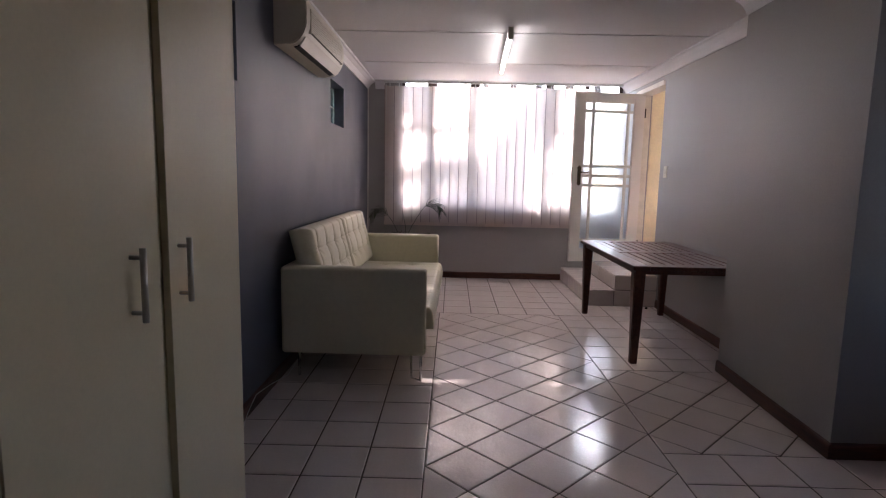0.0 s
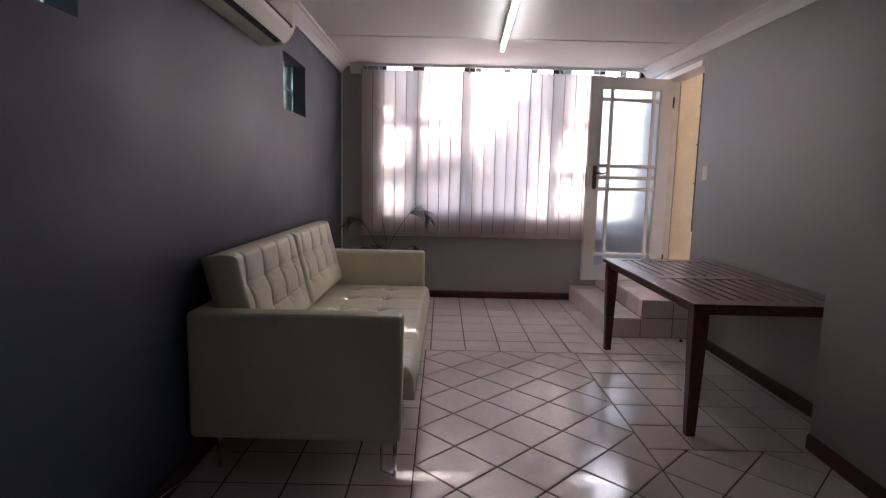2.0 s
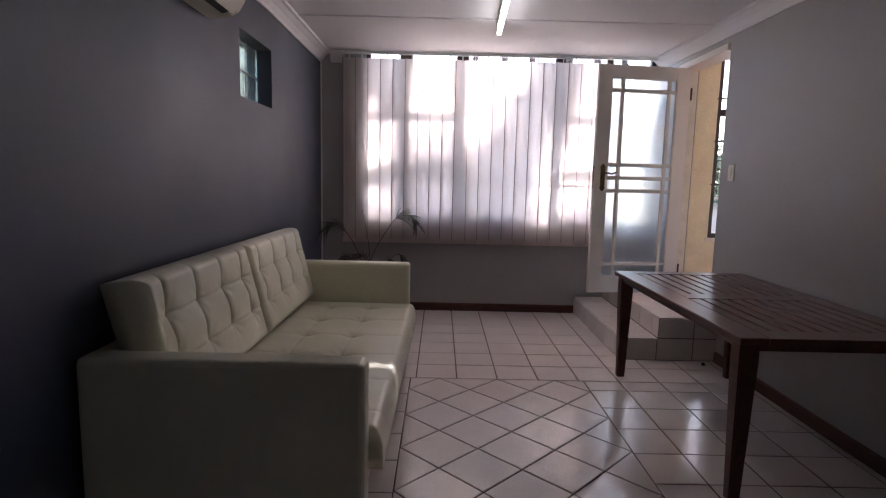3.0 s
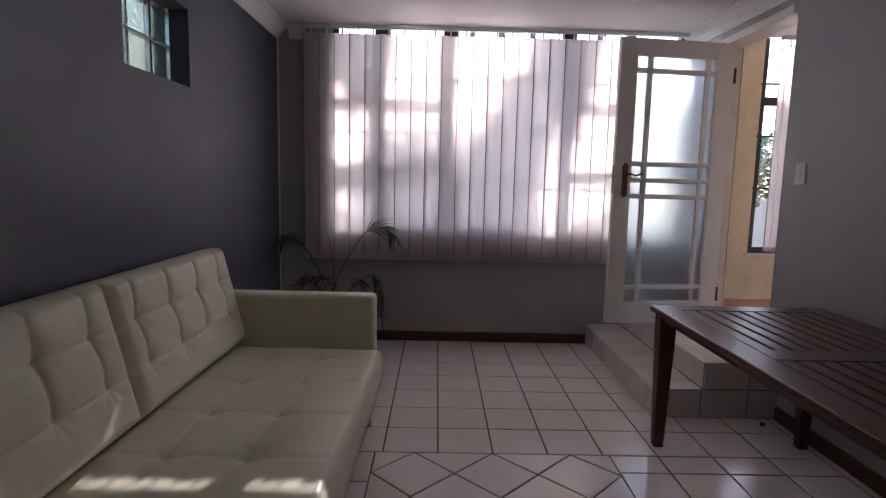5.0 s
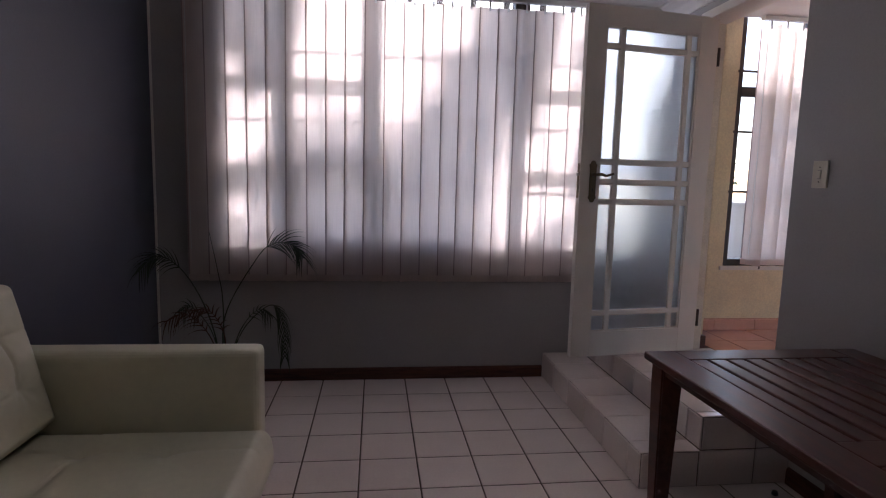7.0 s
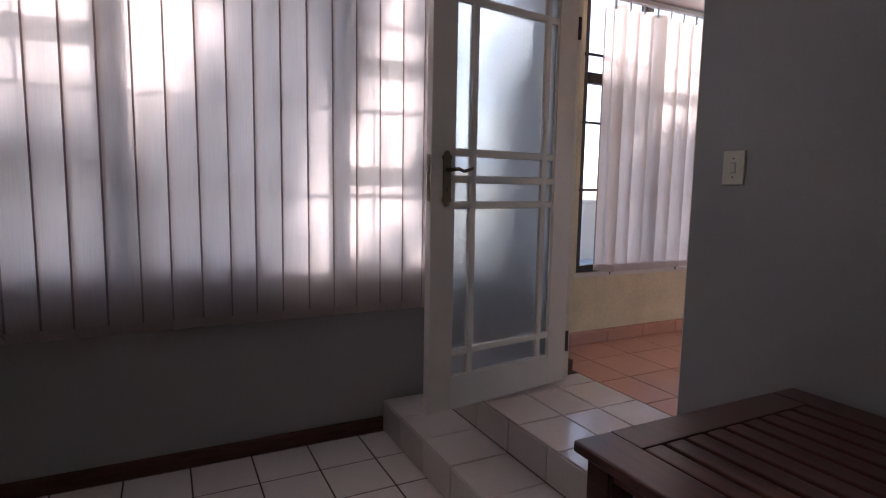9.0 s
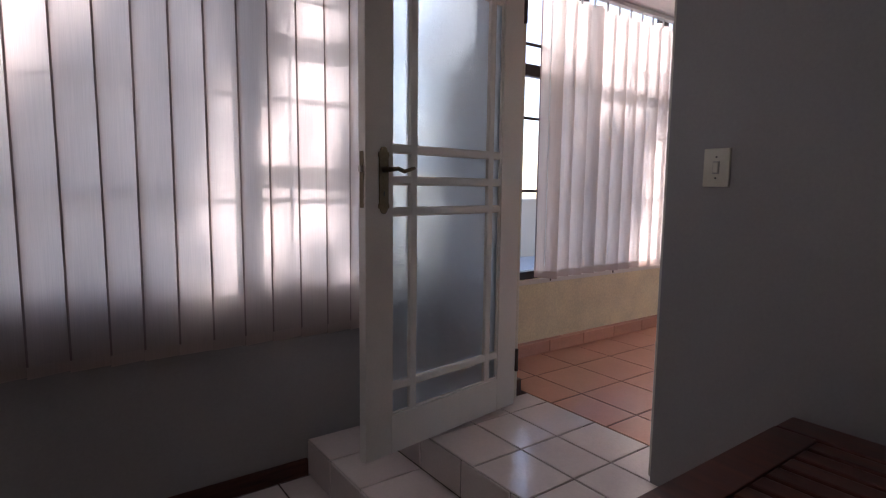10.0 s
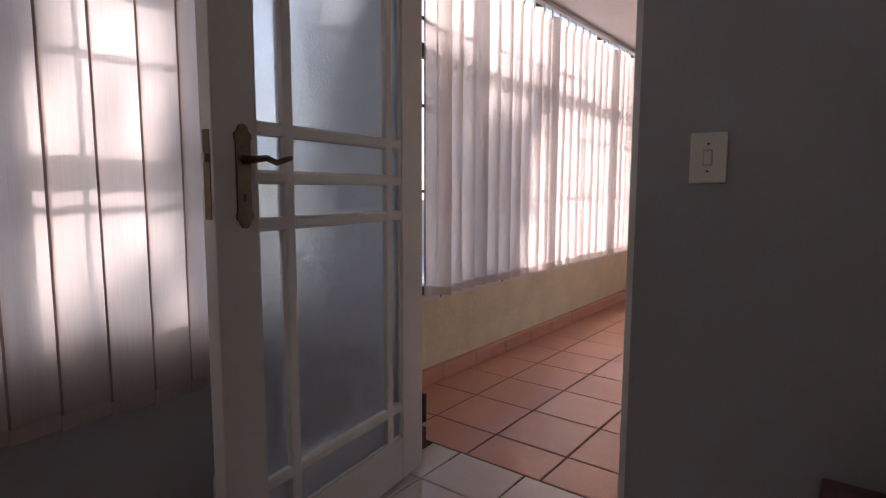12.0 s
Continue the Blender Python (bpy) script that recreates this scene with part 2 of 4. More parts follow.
# ---- plan ----
XL, XR, YF, CEIL = -0.435, 3.045, 8.36, 2.66
WALL2, RED_Z, RED_X = 3.235, 0.352, 8.2
OPEN0, OPEN1, OPEN_TOP = 6.97, 7.905, 2.50
PIER0, PIER1, PIER_X0, PIER_X1 = 3.43, 4.735, 2.712, 2.755
NICHES = ((3.10, 3.745), (6.045, 6.69))
NICHE_Z = (1.89, 2.30)
WIN = (0.03, 3.0, 0.99, 2.97)
WIN2 = (3.66, 7.6, 0.845, 2.97)

structure("wall_west", wall_with_holes("x", XL - 0.24, XL, -1.2, YF, -0.1, CEIL, [(a, b, *NICHE_Z) for a, b in NICHES]), DARK_WALL, "dark slate grey painted feature wall with glass block windows", "wall")
structure("wall_north", wall_with_holes("y", YF, YF + 0.22, XL - 0.24, WALL2 - 0.05, -0.1, 3.1, [WIN]), PALE_WALL, "pale grey painted window wall", "wall")
structure("wall_east", wall_with_holes("x", XR, WALL2, PIER1 + 0.002, YF - 0.002, -0.1, CEIL, [(OPEN0, OPEN1, RED_Z - 0.03, OPEN_TOP)]), PALE_WALL, "pale grey painted wall with a doorway", "wall")
structure("wall_pier", prism([(PIER_X0, PIER0), (4.6, PIER0), (4.6, PIER1), (PIER_X1, PIER1)], "z", -0.1, CEIL), PALE_WALL, "pale grey painted projecting wall", "wall")
structure("wall_south", box(XL - 0.24, 4.6, -1.4, -1.2, -0.1, CEIL), PALE_WALL, "plain grey wall", "wall")
# unseen opening, added to light the near end of the room from behind
structure("wall_east_back", wall_with_holes("x", 4.6, 4.8, -1.4, PIER1, -0.1, CEIL, [(2.55, 3.3, 0.95, 2.15)]), PALE_WALL, "plain grey wall with an unseen opening added to let light in", "wall")
# the tiled room up the steps
structure("wall_yellow_north", wall_with_holes("y", YF, YF + 0.22, WALL2 - 0.05, RED_X, 0.1, 3.1, [WIN2]), YELLOW_WALL, "ochre painted wall under a wide window", "wall")
# the south opening is added out of view to brighten this room with sky light
structure("wall_yellow_south", wall_with_holes("y", 4.9, 5.05, WALL2, RED_X, 0.1, CEIL, [(5.3, 7.0, RED_Z, 2.4)]), YELLOW_WALL, "ochre painted wall with an unseen opening added for fill light", "wall")
structure("wall_yellow_east", box(RED_X, RED_X + 0.2, 4.9, YF + 0.22, 0.1, CEIL), YELLOW_WALL, "ochre painted wall", "wall")
structure("wall_yellow_west", wall_with_holes("x", WALL2 + 0.002, WALL2 + 0.012, 5.05, YF - 0.002, RED_Z, CEIL, [(OPEN0, OPEN1, RED_Z, OPEN_TOP)]), YELLOW_WALL, "ochre painted face of the doorway wall", "wall")

# ceiling boards with cover strips over the joints
bm = box(XL - 0.24, 4.8, -1.4, YF - 0.03, CEIL, CEIL + 0.06)
for y in (-0.88, 0.44, 1.77, 3.1, 4.43, 5.755, 7.07):
    add_box(bm, XL + 0.106, XR + 1.4 if y < PIER0 else (PIER_X0 if y < PIER1 else XR) - 0.106, y - 0.016, y + 0.016, CEIL - 0.009, CEIL + 0.004, 0.003)
structure("ceiling", bm, WHITE_CEILING, "white painted board ceiling with cover strips", "ceiling")
structure("ceiling_red_room", box(4.8, RED_X + 0.2, 4.9, YF - 0.03, CEIL, CEIL + 0.06), WHITE_CEILING, "white ceiling", "ceiling")
structure("roof", box(XL - 0.24, RED_X + 0.2, -1.4, YF + 0.25, 3.1, 3.2), ROOF, "plain sheet roof", "roof")

COVE = [(0, 0), (0, -0.105), (0.012, -0.105), (0.02, -0.085), (0.045, -0.05), (0.08, -0.022), (0.1, -0.016), (0.105, 0)]


def cornice(name, run, lo, hi, at, sign):
    bm = bmesh.new()
    if run == "y":
        add_prism(bm, [(at + sign * u, CEIL + v) for u, v in COVE], "y", lo, hi)
    else:
        add_prism(bm, [(at + sign * u, CEIL + v) for u, v in COVE], "x", lo, hi)
    structure(name, bm, WHITE_CEILING, "white cove cornice", "cornice")


cornice("cornice_west", "y", -1.2, YF, XL, 1)
cornice("cornice_east", "y", PIER1, YF, XR, -1)
cornice("cornice_north", "x", XL + 0.105, -0.2, YF, -1)
bm = bmesh.new()
add_prism(bm, [(PIER_X0 - u, CEIL + v) for u, v in COVE], "y", PIER0, PIER1)
for v in bm.verts:
    v.co.x += (v.co.y - PIER0) / (PIER1 - PIER0) * (PIER_X1 - PIER_X0)
structure("cornice_pier", bm, WHITE_CEILING, "white cove cornice", "cornice")
cornice("cornice_pier_return", "x", PIER_X1, XR - 0.105, PIER1, 1)

SKIRT = [(0, 0), (0.016, 0), (0.016, 0.068), (0.011, 0.08), (0, 0.084)]


def skirting(name, run, lo, hi, at, sign, z=0.0):
    bm = prism([(at + sign * u, z + v) for u, v in SKIRT], run, lo, hi)
    structure(name, bm, SKIRTING, "dark brown timber skirting board", "skirting board")


skirting("baseboard_north", "x", XL + 0.016, 2.27, YF, -1)
skirting("baseboard_west", "y", 2.4, YF, XL, 1)
skirting("baseboard_east", "y", PIER1, 6.8, XR, -1)
bm = prism([(PIER_X0 - u, v) for u, v in SKIRT], "y", PIER0 - 0.016, PIER1)
for v in bm.verts:
    v.co.x += (v.co.y - PIER0) / (PIER1 - PIER0) * (PIER_X1 - PIER_X0)
structure("baseboard_pier", bm, SKIRTING, "dark brown timber skirting board", "skirting board")
skirting("baseboard_pier_south", "x", PIER_X0, 4.6, PIER0, -1)

# ---- glass block windows in the dark wall ----
for k, (a, b) in enumerate(NICHES):
    w = thing("window_%d" % (k + 1), "small recessed window of clear rippled glass blocks", "glass block window", "glass block windows", "structure")
    n, d = 3, XL - 0.1
    for i in range(n):
        for j in range(2):
            y0, y1 = a + (b - a) * i / n + 0.006, a + (b - a) * (i + 1) / n - 0.006
            z0, z1 = NICHE_Z[0] + (NICHE_Z[1] - NICHE_Z[0]) * j / 2 + 0.006, NICHE_Z[0] + (NICHE_Z[1] - NICHE_Z[0]) * (j + 1) / 2 - 0.006
            part("glass_block", box(d - 0.07, d, y0, y1, z0, z1, 0.008), BLOCK, w, smooth=False).visible_shadow = False
    bm = bmesh.new()
    for i in range(1, n):
        y = a + (b - a) * i / n
        add_box(bm, d - 0.06, d - 0.006, y - 0.0055, y + 0.0055, NICHE_Z[0], NICHE_Z[1])
    z = sum(NICHE_Z) / 2
    add_box(bm, d - 0.059, d - 0.007, a, b, z - 0.0055, z + 0.0055)
    part("mortar", bm, WHITE_TRIM, w)


# ---- large windows with bars ----
def big_window(name, x0, x1, z0, z1, mullions, transoms, rails, bars, label):
    """mullions: wide uprights; transoms: (x0, x1, z); rails: thin horizontal bars; bars: thin uprights."""
    y = YF + 0.045
    w = thing(name, label, "window", "", "structure")
    bm = bmesh.new()
    for a, b in ((x0, x0 + 0.045), (x1 - 0.045, x1)):
        add_box(bm, a, b, y - 0.03, y + 0.03, z0, z1, 0.004)
    for a, b in ((z0, z0 + 0.05), (z1 - 0.05, z1)):
        add_box(bm, x0 + 0.045, x1 - 0.045, y - 0.03, y + 0.03, a, b, 0.004)
    part("window_frame", bm, FRAME_BROWN, w)
    for a, b in mullions:
        part("mullion", box(a, b, y - 0.028, y + 0.028, z0 + 0.05, z1 - 0.05, 0.004), FRAME_BROWN, w)
    for a, b, z in transoms:
        part("transom", box(a, b, y - 0.026, y + 0.026, z - 0.035, z + 0.035, 0.004), FRAME_BROWN, w)
    for a, b, z in rails:
        part("security_bar", box(a, b, YF - 0.030, YF - 0.018, z - 0.008, z + 0.008), FRAME_BROWN, w)
    for x in bars:
        part("security_bar", box(x - 0.006, x + 0.006, YF - 0.018, YF + 0.002, z0 - 0.02, CEIL - 0.05), FRAME_BROWN, w)
    edges = [x0 + 0.045, *[v for a, b in mullions for v in (a, b)], x1 - 0.045]
    for a, b in zip(edges[::2], edges[1::2]):
        p = part("pane", box(a, b, y - 0.003, y + 0.003, z0 + 0.05, z1 - 0.05), PANE, w)
        p.visible_shadow = False
    part("window_sill", box(x0 - 0.03, x1 + 0.03, YF - 0.016, y - 0.031, z0 - 0.03, z0, 0.004), WHITE_TRIM, w)
    return w


big_window("window_3", *WIN, [(0.38, 0.51), (0.955, 1.08), (1.97, 2.075), (2.50, 2.56)],
           [(a, b, z) for a, b in ((0.075, 0.38), (0.51, 0.955), (2.075, 2.50), (2.56, 2.955)) for z in (2.12, 1.56)],
           [(0.0, 3.02, 2.285), (0.0, 3.02, 1.85), (0.0, 3.02, 1.41)],
           (0.2, 0.68, 1.36, 1.7, 2.2, 2.7), "wide brown-framed window with thin security bars")
big_window("window_4", *WIN2, [(4.2, 4.27), (5.1, 5.18), (6.2, 6.28), (7.0, 7.08)],
           [(3.71, 4.2, 2.15), (4.27, 5.1, 2.15), (5.18, 6.2, 2.15), (6.28, 7.0, 2.15)],
           [(3.64, 7.62, 2.285), (3.64, 7.62, 1.85), (3.64, 7.62, 1.41)],
           (3.95, 4.6, 5.6, 6.6), "wide brown-framed window with thin security bars")


# ---- vertical blinds ----
def blind(name, x0, x1, y, z0, z1, pitch, turn, label, seed, skew=None):
    rng = random.Random(seed)
    b = thing(name, label, "vertical blind")
    bm = box(x0 - 0.01, max(x1 + 0.03, 2.96), y - 0.022, y + 0.022, CEIL - 0.035, CEIL - 0.008, 0.004)
    part("head_rail", bm, PLASTIC_WHITE, b, "white metal head rail")
    n = int((x1 - x0) / pitch)
    W = 0.144
    for i in range(n):
        x = x0 + pitch * (i + 0.5)
        a = radians(turn + rng.uniform(-6, 6))
        if skew:
            a += radians(skew(x))
        lean, swing = rng.uniform(-0.006, 0.006), rng.uniform(-0.004, 0.004)
        bm = bmesh.new()
        cols, rows_z = 4, 8
        grid, edge_line = [], []
        for r in range(rows_z + 1):
            f = r / rows_z
            z = z1 + (z0 - z1) * f
            tw = a + radians(2.5) * math.sin(f * 3 + i) * f
            line = []
            for c in range(cols + 1):
                s = (c / cols - 0.5) * W
                bow = 0.011 * (1 - (2 * s / W) ** 2)
                line.append(bm.verts.new((x + s * math.cos(tw) - bow * math.sin(tw) + lean * f, y + s * math.sin(tw) + bow * math.cos(tw) + swing * f, z)))
            grid.append(line)
            edge_line.append((tuple(line[0].co), tuple(line[1].co)))
        for r in range(rows_z):
            for c in range(cols):
                bm.faces.new((grid[r][c], grid[r][c + 1], grid[r + 1][c + 1], grid[r + 1][c]))
        grid_low = (tuple(grid[-1][0].co), tuple(grid[-1][-1].co))
        v = part("vane", bm, CLOTH, b, smooth=True)
        # thin strip down one edge, painting in the dark line of the overlap
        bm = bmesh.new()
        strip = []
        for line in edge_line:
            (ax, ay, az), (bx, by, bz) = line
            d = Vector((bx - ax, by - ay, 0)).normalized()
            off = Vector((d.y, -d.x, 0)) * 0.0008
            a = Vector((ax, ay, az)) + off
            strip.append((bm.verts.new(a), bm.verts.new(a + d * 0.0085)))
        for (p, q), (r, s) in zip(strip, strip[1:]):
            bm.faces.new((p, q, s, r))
        part("hem", bm, OVERLAP_SHADE, v)
        bm = bmesh.new()
        p0, p1 = grid_low
        d = Vector((p1[0] - p0[0], p1[1] - p0[1], 0)).normalized()
        off = Vector((d.y, -d.x, 0)) * 0.003
        q = [bm.verts.new(Vector(c) + off + Vector((0, 0, h))) for c, h in ((p0, 0), (p1, 0), (p1, 0.045), (p0, 0.045))]
        bm.faces.new(q)
        part("weight_pocket", bm, CLOTH, v)
        part("vane_hook", box(x - 0.006, x + 0.006, y - 0.004, y + 0.004, z1 - 0.02, CEIL - 0.033), PLASTIC_WHITE, v)
    pts = [(x0 + 0.02, y - 0.03, CEIL - 0.04), (x0 + 0.02, y - 0.032, 1.6), (x0 + 0.021, y - 0.03, 0.95)]
    part("pull_cord", tube(pts, 0.0025, 5), PLASTIC_WHITE, b)
    return b


blind("vertical_blind", -0.186, 2.60, 8.25, 0.735, 2.586, 0.126, 9, "drawn cream fabric vertical blind with sunlight behind it", 5)
blind("vertical_blind", 3.745, 7.7, 8.255, 0.868, 2.586, 0.124, -22, "half-turned cream fabric vertical blind above an ochre wall", 9, lambda x: -38 if x < 3.9 else -9 * min(1, max(0, (x - 5.6) / 0.8)))

# ---- door frame and the open glazed door ----
fr = thing("door_frame", "white painted timber door frame", "door frame", "", "structure")
part("jamb", box(XR - 0.012, WALL2 - 0.03, OPEN1 - 0.05, OPEN1 + 0.012, RED_Z, OPEN_TOP, 0.005), WORN_TRIM, fr, "yellowed worn door jamb")
part("jamb", box(XR + 0.03, WALL2 - 0.03, OPEN0 - 0.004, OPEN0 + 0.03, RED_Z, OPEN_TOP, 0.005), WHITE_TRIM, fr)
part("head", box(XR - 0.012, WALL2 - 0.03, OPEN0 + 0.03, OPEN1 - 0.05, OPEN_TOP - 0.045, OPEN_TOP + 0.008, 0.005), WHITE_TRIM, fr)

DOOR_W, DOOR_H, DOOR_T = 0.892, 2.092, 0.042
door = tagged(new("door_1"), "white glazed door standing open over the steps", "door", "", "structure")
door.matrix_world = pose(3.103, 7.79, 0.372, 0, 0, 188)
# local: x from the hinge to the latch, y through the leaf, z up
STILE_H, STILE_L, TOP_R, BOTTOM_R = 0.133, 0.123, 0.112, 0.156
G0, G1, GZ0, GZ1 = STILE_H, DOOR_W - STILE_L, BOTTOM_R, DOOR_H - TOP_R
bm = bmesh.new()
add_box(bm, 0.003, STILE_H, -DOOR_T / 2, DOOR_T / 2, 0, DOOR_H, 0.003)
part("stile", bm, WHITE_TRIM, door)
part("stile", box(G1, DOOR_W, -DOOR_T / 2, DOOR_T / 2, 0, DOOR_H, 0.003), WHITE_TRIM, door)
part("rail", box(STILE_H, G1, -DOOR_T / 2 + 0.0005, DOOR_T / 2 - 0.0005, 0, BOTTOM_R, 0.002), WHITE_TRIM, door)
part("rail", box(STILE_H, G1, -DOOR_T / 2 + 0.0005, DOOR_T / 2 - 0.0005, GZ1, DOOR_H, 0.002), WHITE_TRIM, door)
MX = (0.204, 0.655)
MZ = (0.271, 0.96, 1.079, 1.199, 1.869)
for x in MX:
    part("glazing_bar", box(x - 0.019, x + 0.019, -0.018, 0.018, GZ0, GZ1, 0.009), WHITE_TRIM, door)
for z in MZ:
    part("glazing_bar", box(G0, G1, -0.0175, 0.0175, z - 0.018, z + 0.018, 0.009), WHITE_TRIM, door)
for side in (-1, 1):
    bm = bmesh.new()
    for a, b, c, d in ((G0, G0 + 0.01, GZ0, GZ1), (G1 - 0.01, G1, GZ0, GZ1), (G0 + 0.01, G1 - 0.01, GZ0, GZ0 + 0.01), (G0 + 0.01, G1 - 0.01, GZ1 - 0.01, GZ1)):
        add_box(bm, a, b, min(side * 0.006, side * 0.017), max(side * 0.006, side * 0.017), c, d, 0.003)
    part("glazing_bead", bm, WHITE_TRIM, door)
xs, zs = [G0, MX[0], MX[1], G1], [GZ0, *MZ, GZ1]
for a, b in zip(xs, xs[1:]):
    for c, d in zip(zs, zs[1:]):
        part("pane", box(a + 0.002, b - 0.002, -0.0025, 0.0025, c + 0.002, d - 0.002), FROSTED, door, "blue-grey obscure glass pane")
HX, HZ = DOOR_W - 0.082, 1.118
for side in (-1, 1):
    y = side * DOOR_T / 2
    half = [(0.0, 0.124), (0.008, 0.122), (0.014, 0.115), (0.017, 0.106), (0.024, 0.102), (0.025, 0.09), (0.021, 0.084), (0.021, 0.0)]
    ring = [(u, v) for u, v in half] + [(u, -v) for u, v in half[-2::-1]]
    ring += [(-u, v) for u, v in ring[-2:0:-1]]
    poly = [(HX + u, HZ - 0.04 + v) for u, v in ring]
    plate = part("handle_plate", prism(poly, "y", min(y, y + side * 0.005), max(y, y + side * 0.005)), BRASS, door, "aged brass back plate")
    bm = tube([(HX, y, HZ), (HX, y + side * 0.012, HZ), (HX, y + side * 0.018, HZ), (HX, y + side * 0.05, HZ)], 0.012, 12, 0.7)
    add_tube(bm, [(HX, y + side * 0.047, HZ), (HX - 0.03, y + side * 0.05, HZ + 0.004), (HX - 0.06, y + side * 0.05, HZ - 0.006), (HX - 0.095, y + side * 0.048, HZ + 0.004), (HX - 0.112, y + side * 0.046, HZ + 0.008)], 0.0085, 10, 0.75)
    part("lever", bm, BRASS, plate, smooth=True)
    bm = box(HX - 0.003, HX + 0.003, min(y, y + side * 0.0062), max(y, y + side * 0.0062), HZ - 0.098, HZ - 0.08)
    part("keyhole", bm, BLACK, plate)
part("lock_plate", box(DOOR_W - 0.0005, DOOR_W + 0.002, -0.011, 0.011, HZ - 0.14, HZ + 0.065), BRASS, door)
part("latch_bolt", box(DOOR_W, DOOR_W + 0.012, -0.007, 0.007, HZ - 0.01, HZ + 0.012, 0.002), STEEL, door)
for z in (0.22, 1.86):
    part("hinge", tube([(-0.006, 0.024, z - 0.055), (-0.006, 0.024, z + 0.055)], 0.0085, 10), FRAME_BROWN, door, "dark painted hinge")

part("plinth_block", box(WALL2 - 0.031, WALL2 + 0.02, OPEN1 - 0.03, OPEN1 + 0.06, RED_Z, RED_Z + 0.085, 0.003), SKIRTING, fr, "brown skirting block")

# ---- light switch ----
sw = thing("light_switch", "ivory plastic wall plate with one rocker switch", "light switch")
part("plate", box(XR - 0.009, XR, 6.752, 6.837, 1.44, 1.563, 0.003), SWITCH, sw)
part("rocker_recess", box(XR - 0.0105, XR - 0.008, 6.7835, 6.8055, 1.481, 1.522, 0.001), STEEL, sw, "grey rocker surround")
part("rocker", box(XR - 0.014, XR - 0.008, 6.786, 6.803, 1.485, 1.518, 0.002), SWITCH, sw)
for z in (1.468, 1.535):
    part("screw", tube([(XR - 0.0105, 6.7945, z), (XR - 0.008, 6.7945, z)], 0.003, 8), BLACK, sw)

# ---- fluorescent batten ----
lamp = thing("ceiling_lamp", "lit bare fluorescent tube on a white ceiling batten", "ceiling lamp")
lamp.matrix_world = pose(1.226, 6.335, CEIL - 0.009, 0, 0, -2.3)
part("batten", box(-0.024, 0.024, -0.82, 0.82, -0.048, 0, 0.005), PLASTIC_WHITE, lamp)
part("tube", tube([(0, -0.795, -0.077), (0, 0.795, -0.077)], 0.0165, 16), LAMP_TUBE, lamp, "glowing white tube", smooth=True)
for s in (-1, 1):
    part("lamp_holder", box(-0.022, 0.022, s * 0.815 - 0.02, s * 0.815 + 0.02, -0.1, -0.002, 0.008), SWITCH, lamp, "grey plastic lamp holder")

# ---- air conditioner ----
ac = thing("air_conditioner", "ivory wall-mounted split air conditioner", "air conditioner")
A0, A1, AZ, AX = 4.37, 5.59, 2.225, XL
prof = [(0, 0.335), (0.07, 0.345), (0.14, 0.338), (0.19, 0.31), (0.212, 0.26), (0.217, 0.19), (0.212, 0.12), (0.195, 0.075), (0.165, 0.03), (0.13, 0.008), (0.06, 0), (0, 0)]
bm = prism([(AX + u, AZ + v) for u, v in prof], "y", A0, A1)
bmesh.ops.bevel(bm, geom=[e for e in bm.edges if abs(e.verts[0].co.y - e.verts[1].co.y) < 1e-6], offset=0.008, segments=2, affect="EDGES")
part("casing", bm, AC_BODY, ac)
part("outlet_slot", prism([(AX + 0.1, AZ + 0.0005), (AX + 0.155, AZ + 0.021), (AX + 0.152, AZ + 0.05), (AX + 0.1, AZ + 0.05), ][::-1], "y", A0 + 0.07, A1 - 0.12), AC_BODY, ac)
part("outlet", prism([(AX + 0.112, AZ - 0.002), (AX + 0.15, AZ + 0.009), (AX + 0.15, AZ + 0.03), (AX + 0.112, AZ + 0.03)], "y", A0 + 0.08, A1 - 0.1), BLACK, ac, "dark air outlet slot")
# back plate in the darkened ivory, painted shade for the grille gaps
part("grille_back", box(AX + 0.19, AX + 0.219, A0 + 0.1, A1 - 0.1, AZ + 0.1, AZ + 0.235), AC_SHADE, ac)
part("louvre", prism([(AX + 0.152, AZ + 0.012), (AX + 0.182, AZ + 0.064), (AX + 0.194, AZ + 0.06), (AX + 0.158, AZ + 0.002)], "y", A0 + 0.06, A1 - 0.07), AC_BODY, ac)
for i in range(11):
    z = AZ + 0.106 + 0.0128 * i
    part("grille_slat", box(AX + 0.2, AX + 0.2225, A0 + 0.1, A1 - 0.1, z - 0.0047, z + 0.0047, 0.002), AC_BODY, ac)
for y in (A0 + 0.1, A1 - 0.1):
    part("grille_edge", box(AX + 0.2, AX + 0.222, y - 0.004, y + 0.004, AZ + 0.09, AZ + 0.245, 0.002), AC_BODY, ac)

# ---- built-in cupboard ----
CX, CY1 = 0.066, 2.415
cup = thing("cupboard", "tall cream built-in cupboard with bar handles", "cupboard")
part("body", box(XL + 0.002, CX - 0.02, -1.15, CY1 - 0.004, 0.08, CEIL - 0.012, 0.002), CREAM_BOARD, cup)
part("plinth", box(XL + 0.002, CX - 0.07, -1.15, CY1 - 0.004, 0, 0.08), CREAM_BOARD, cup)
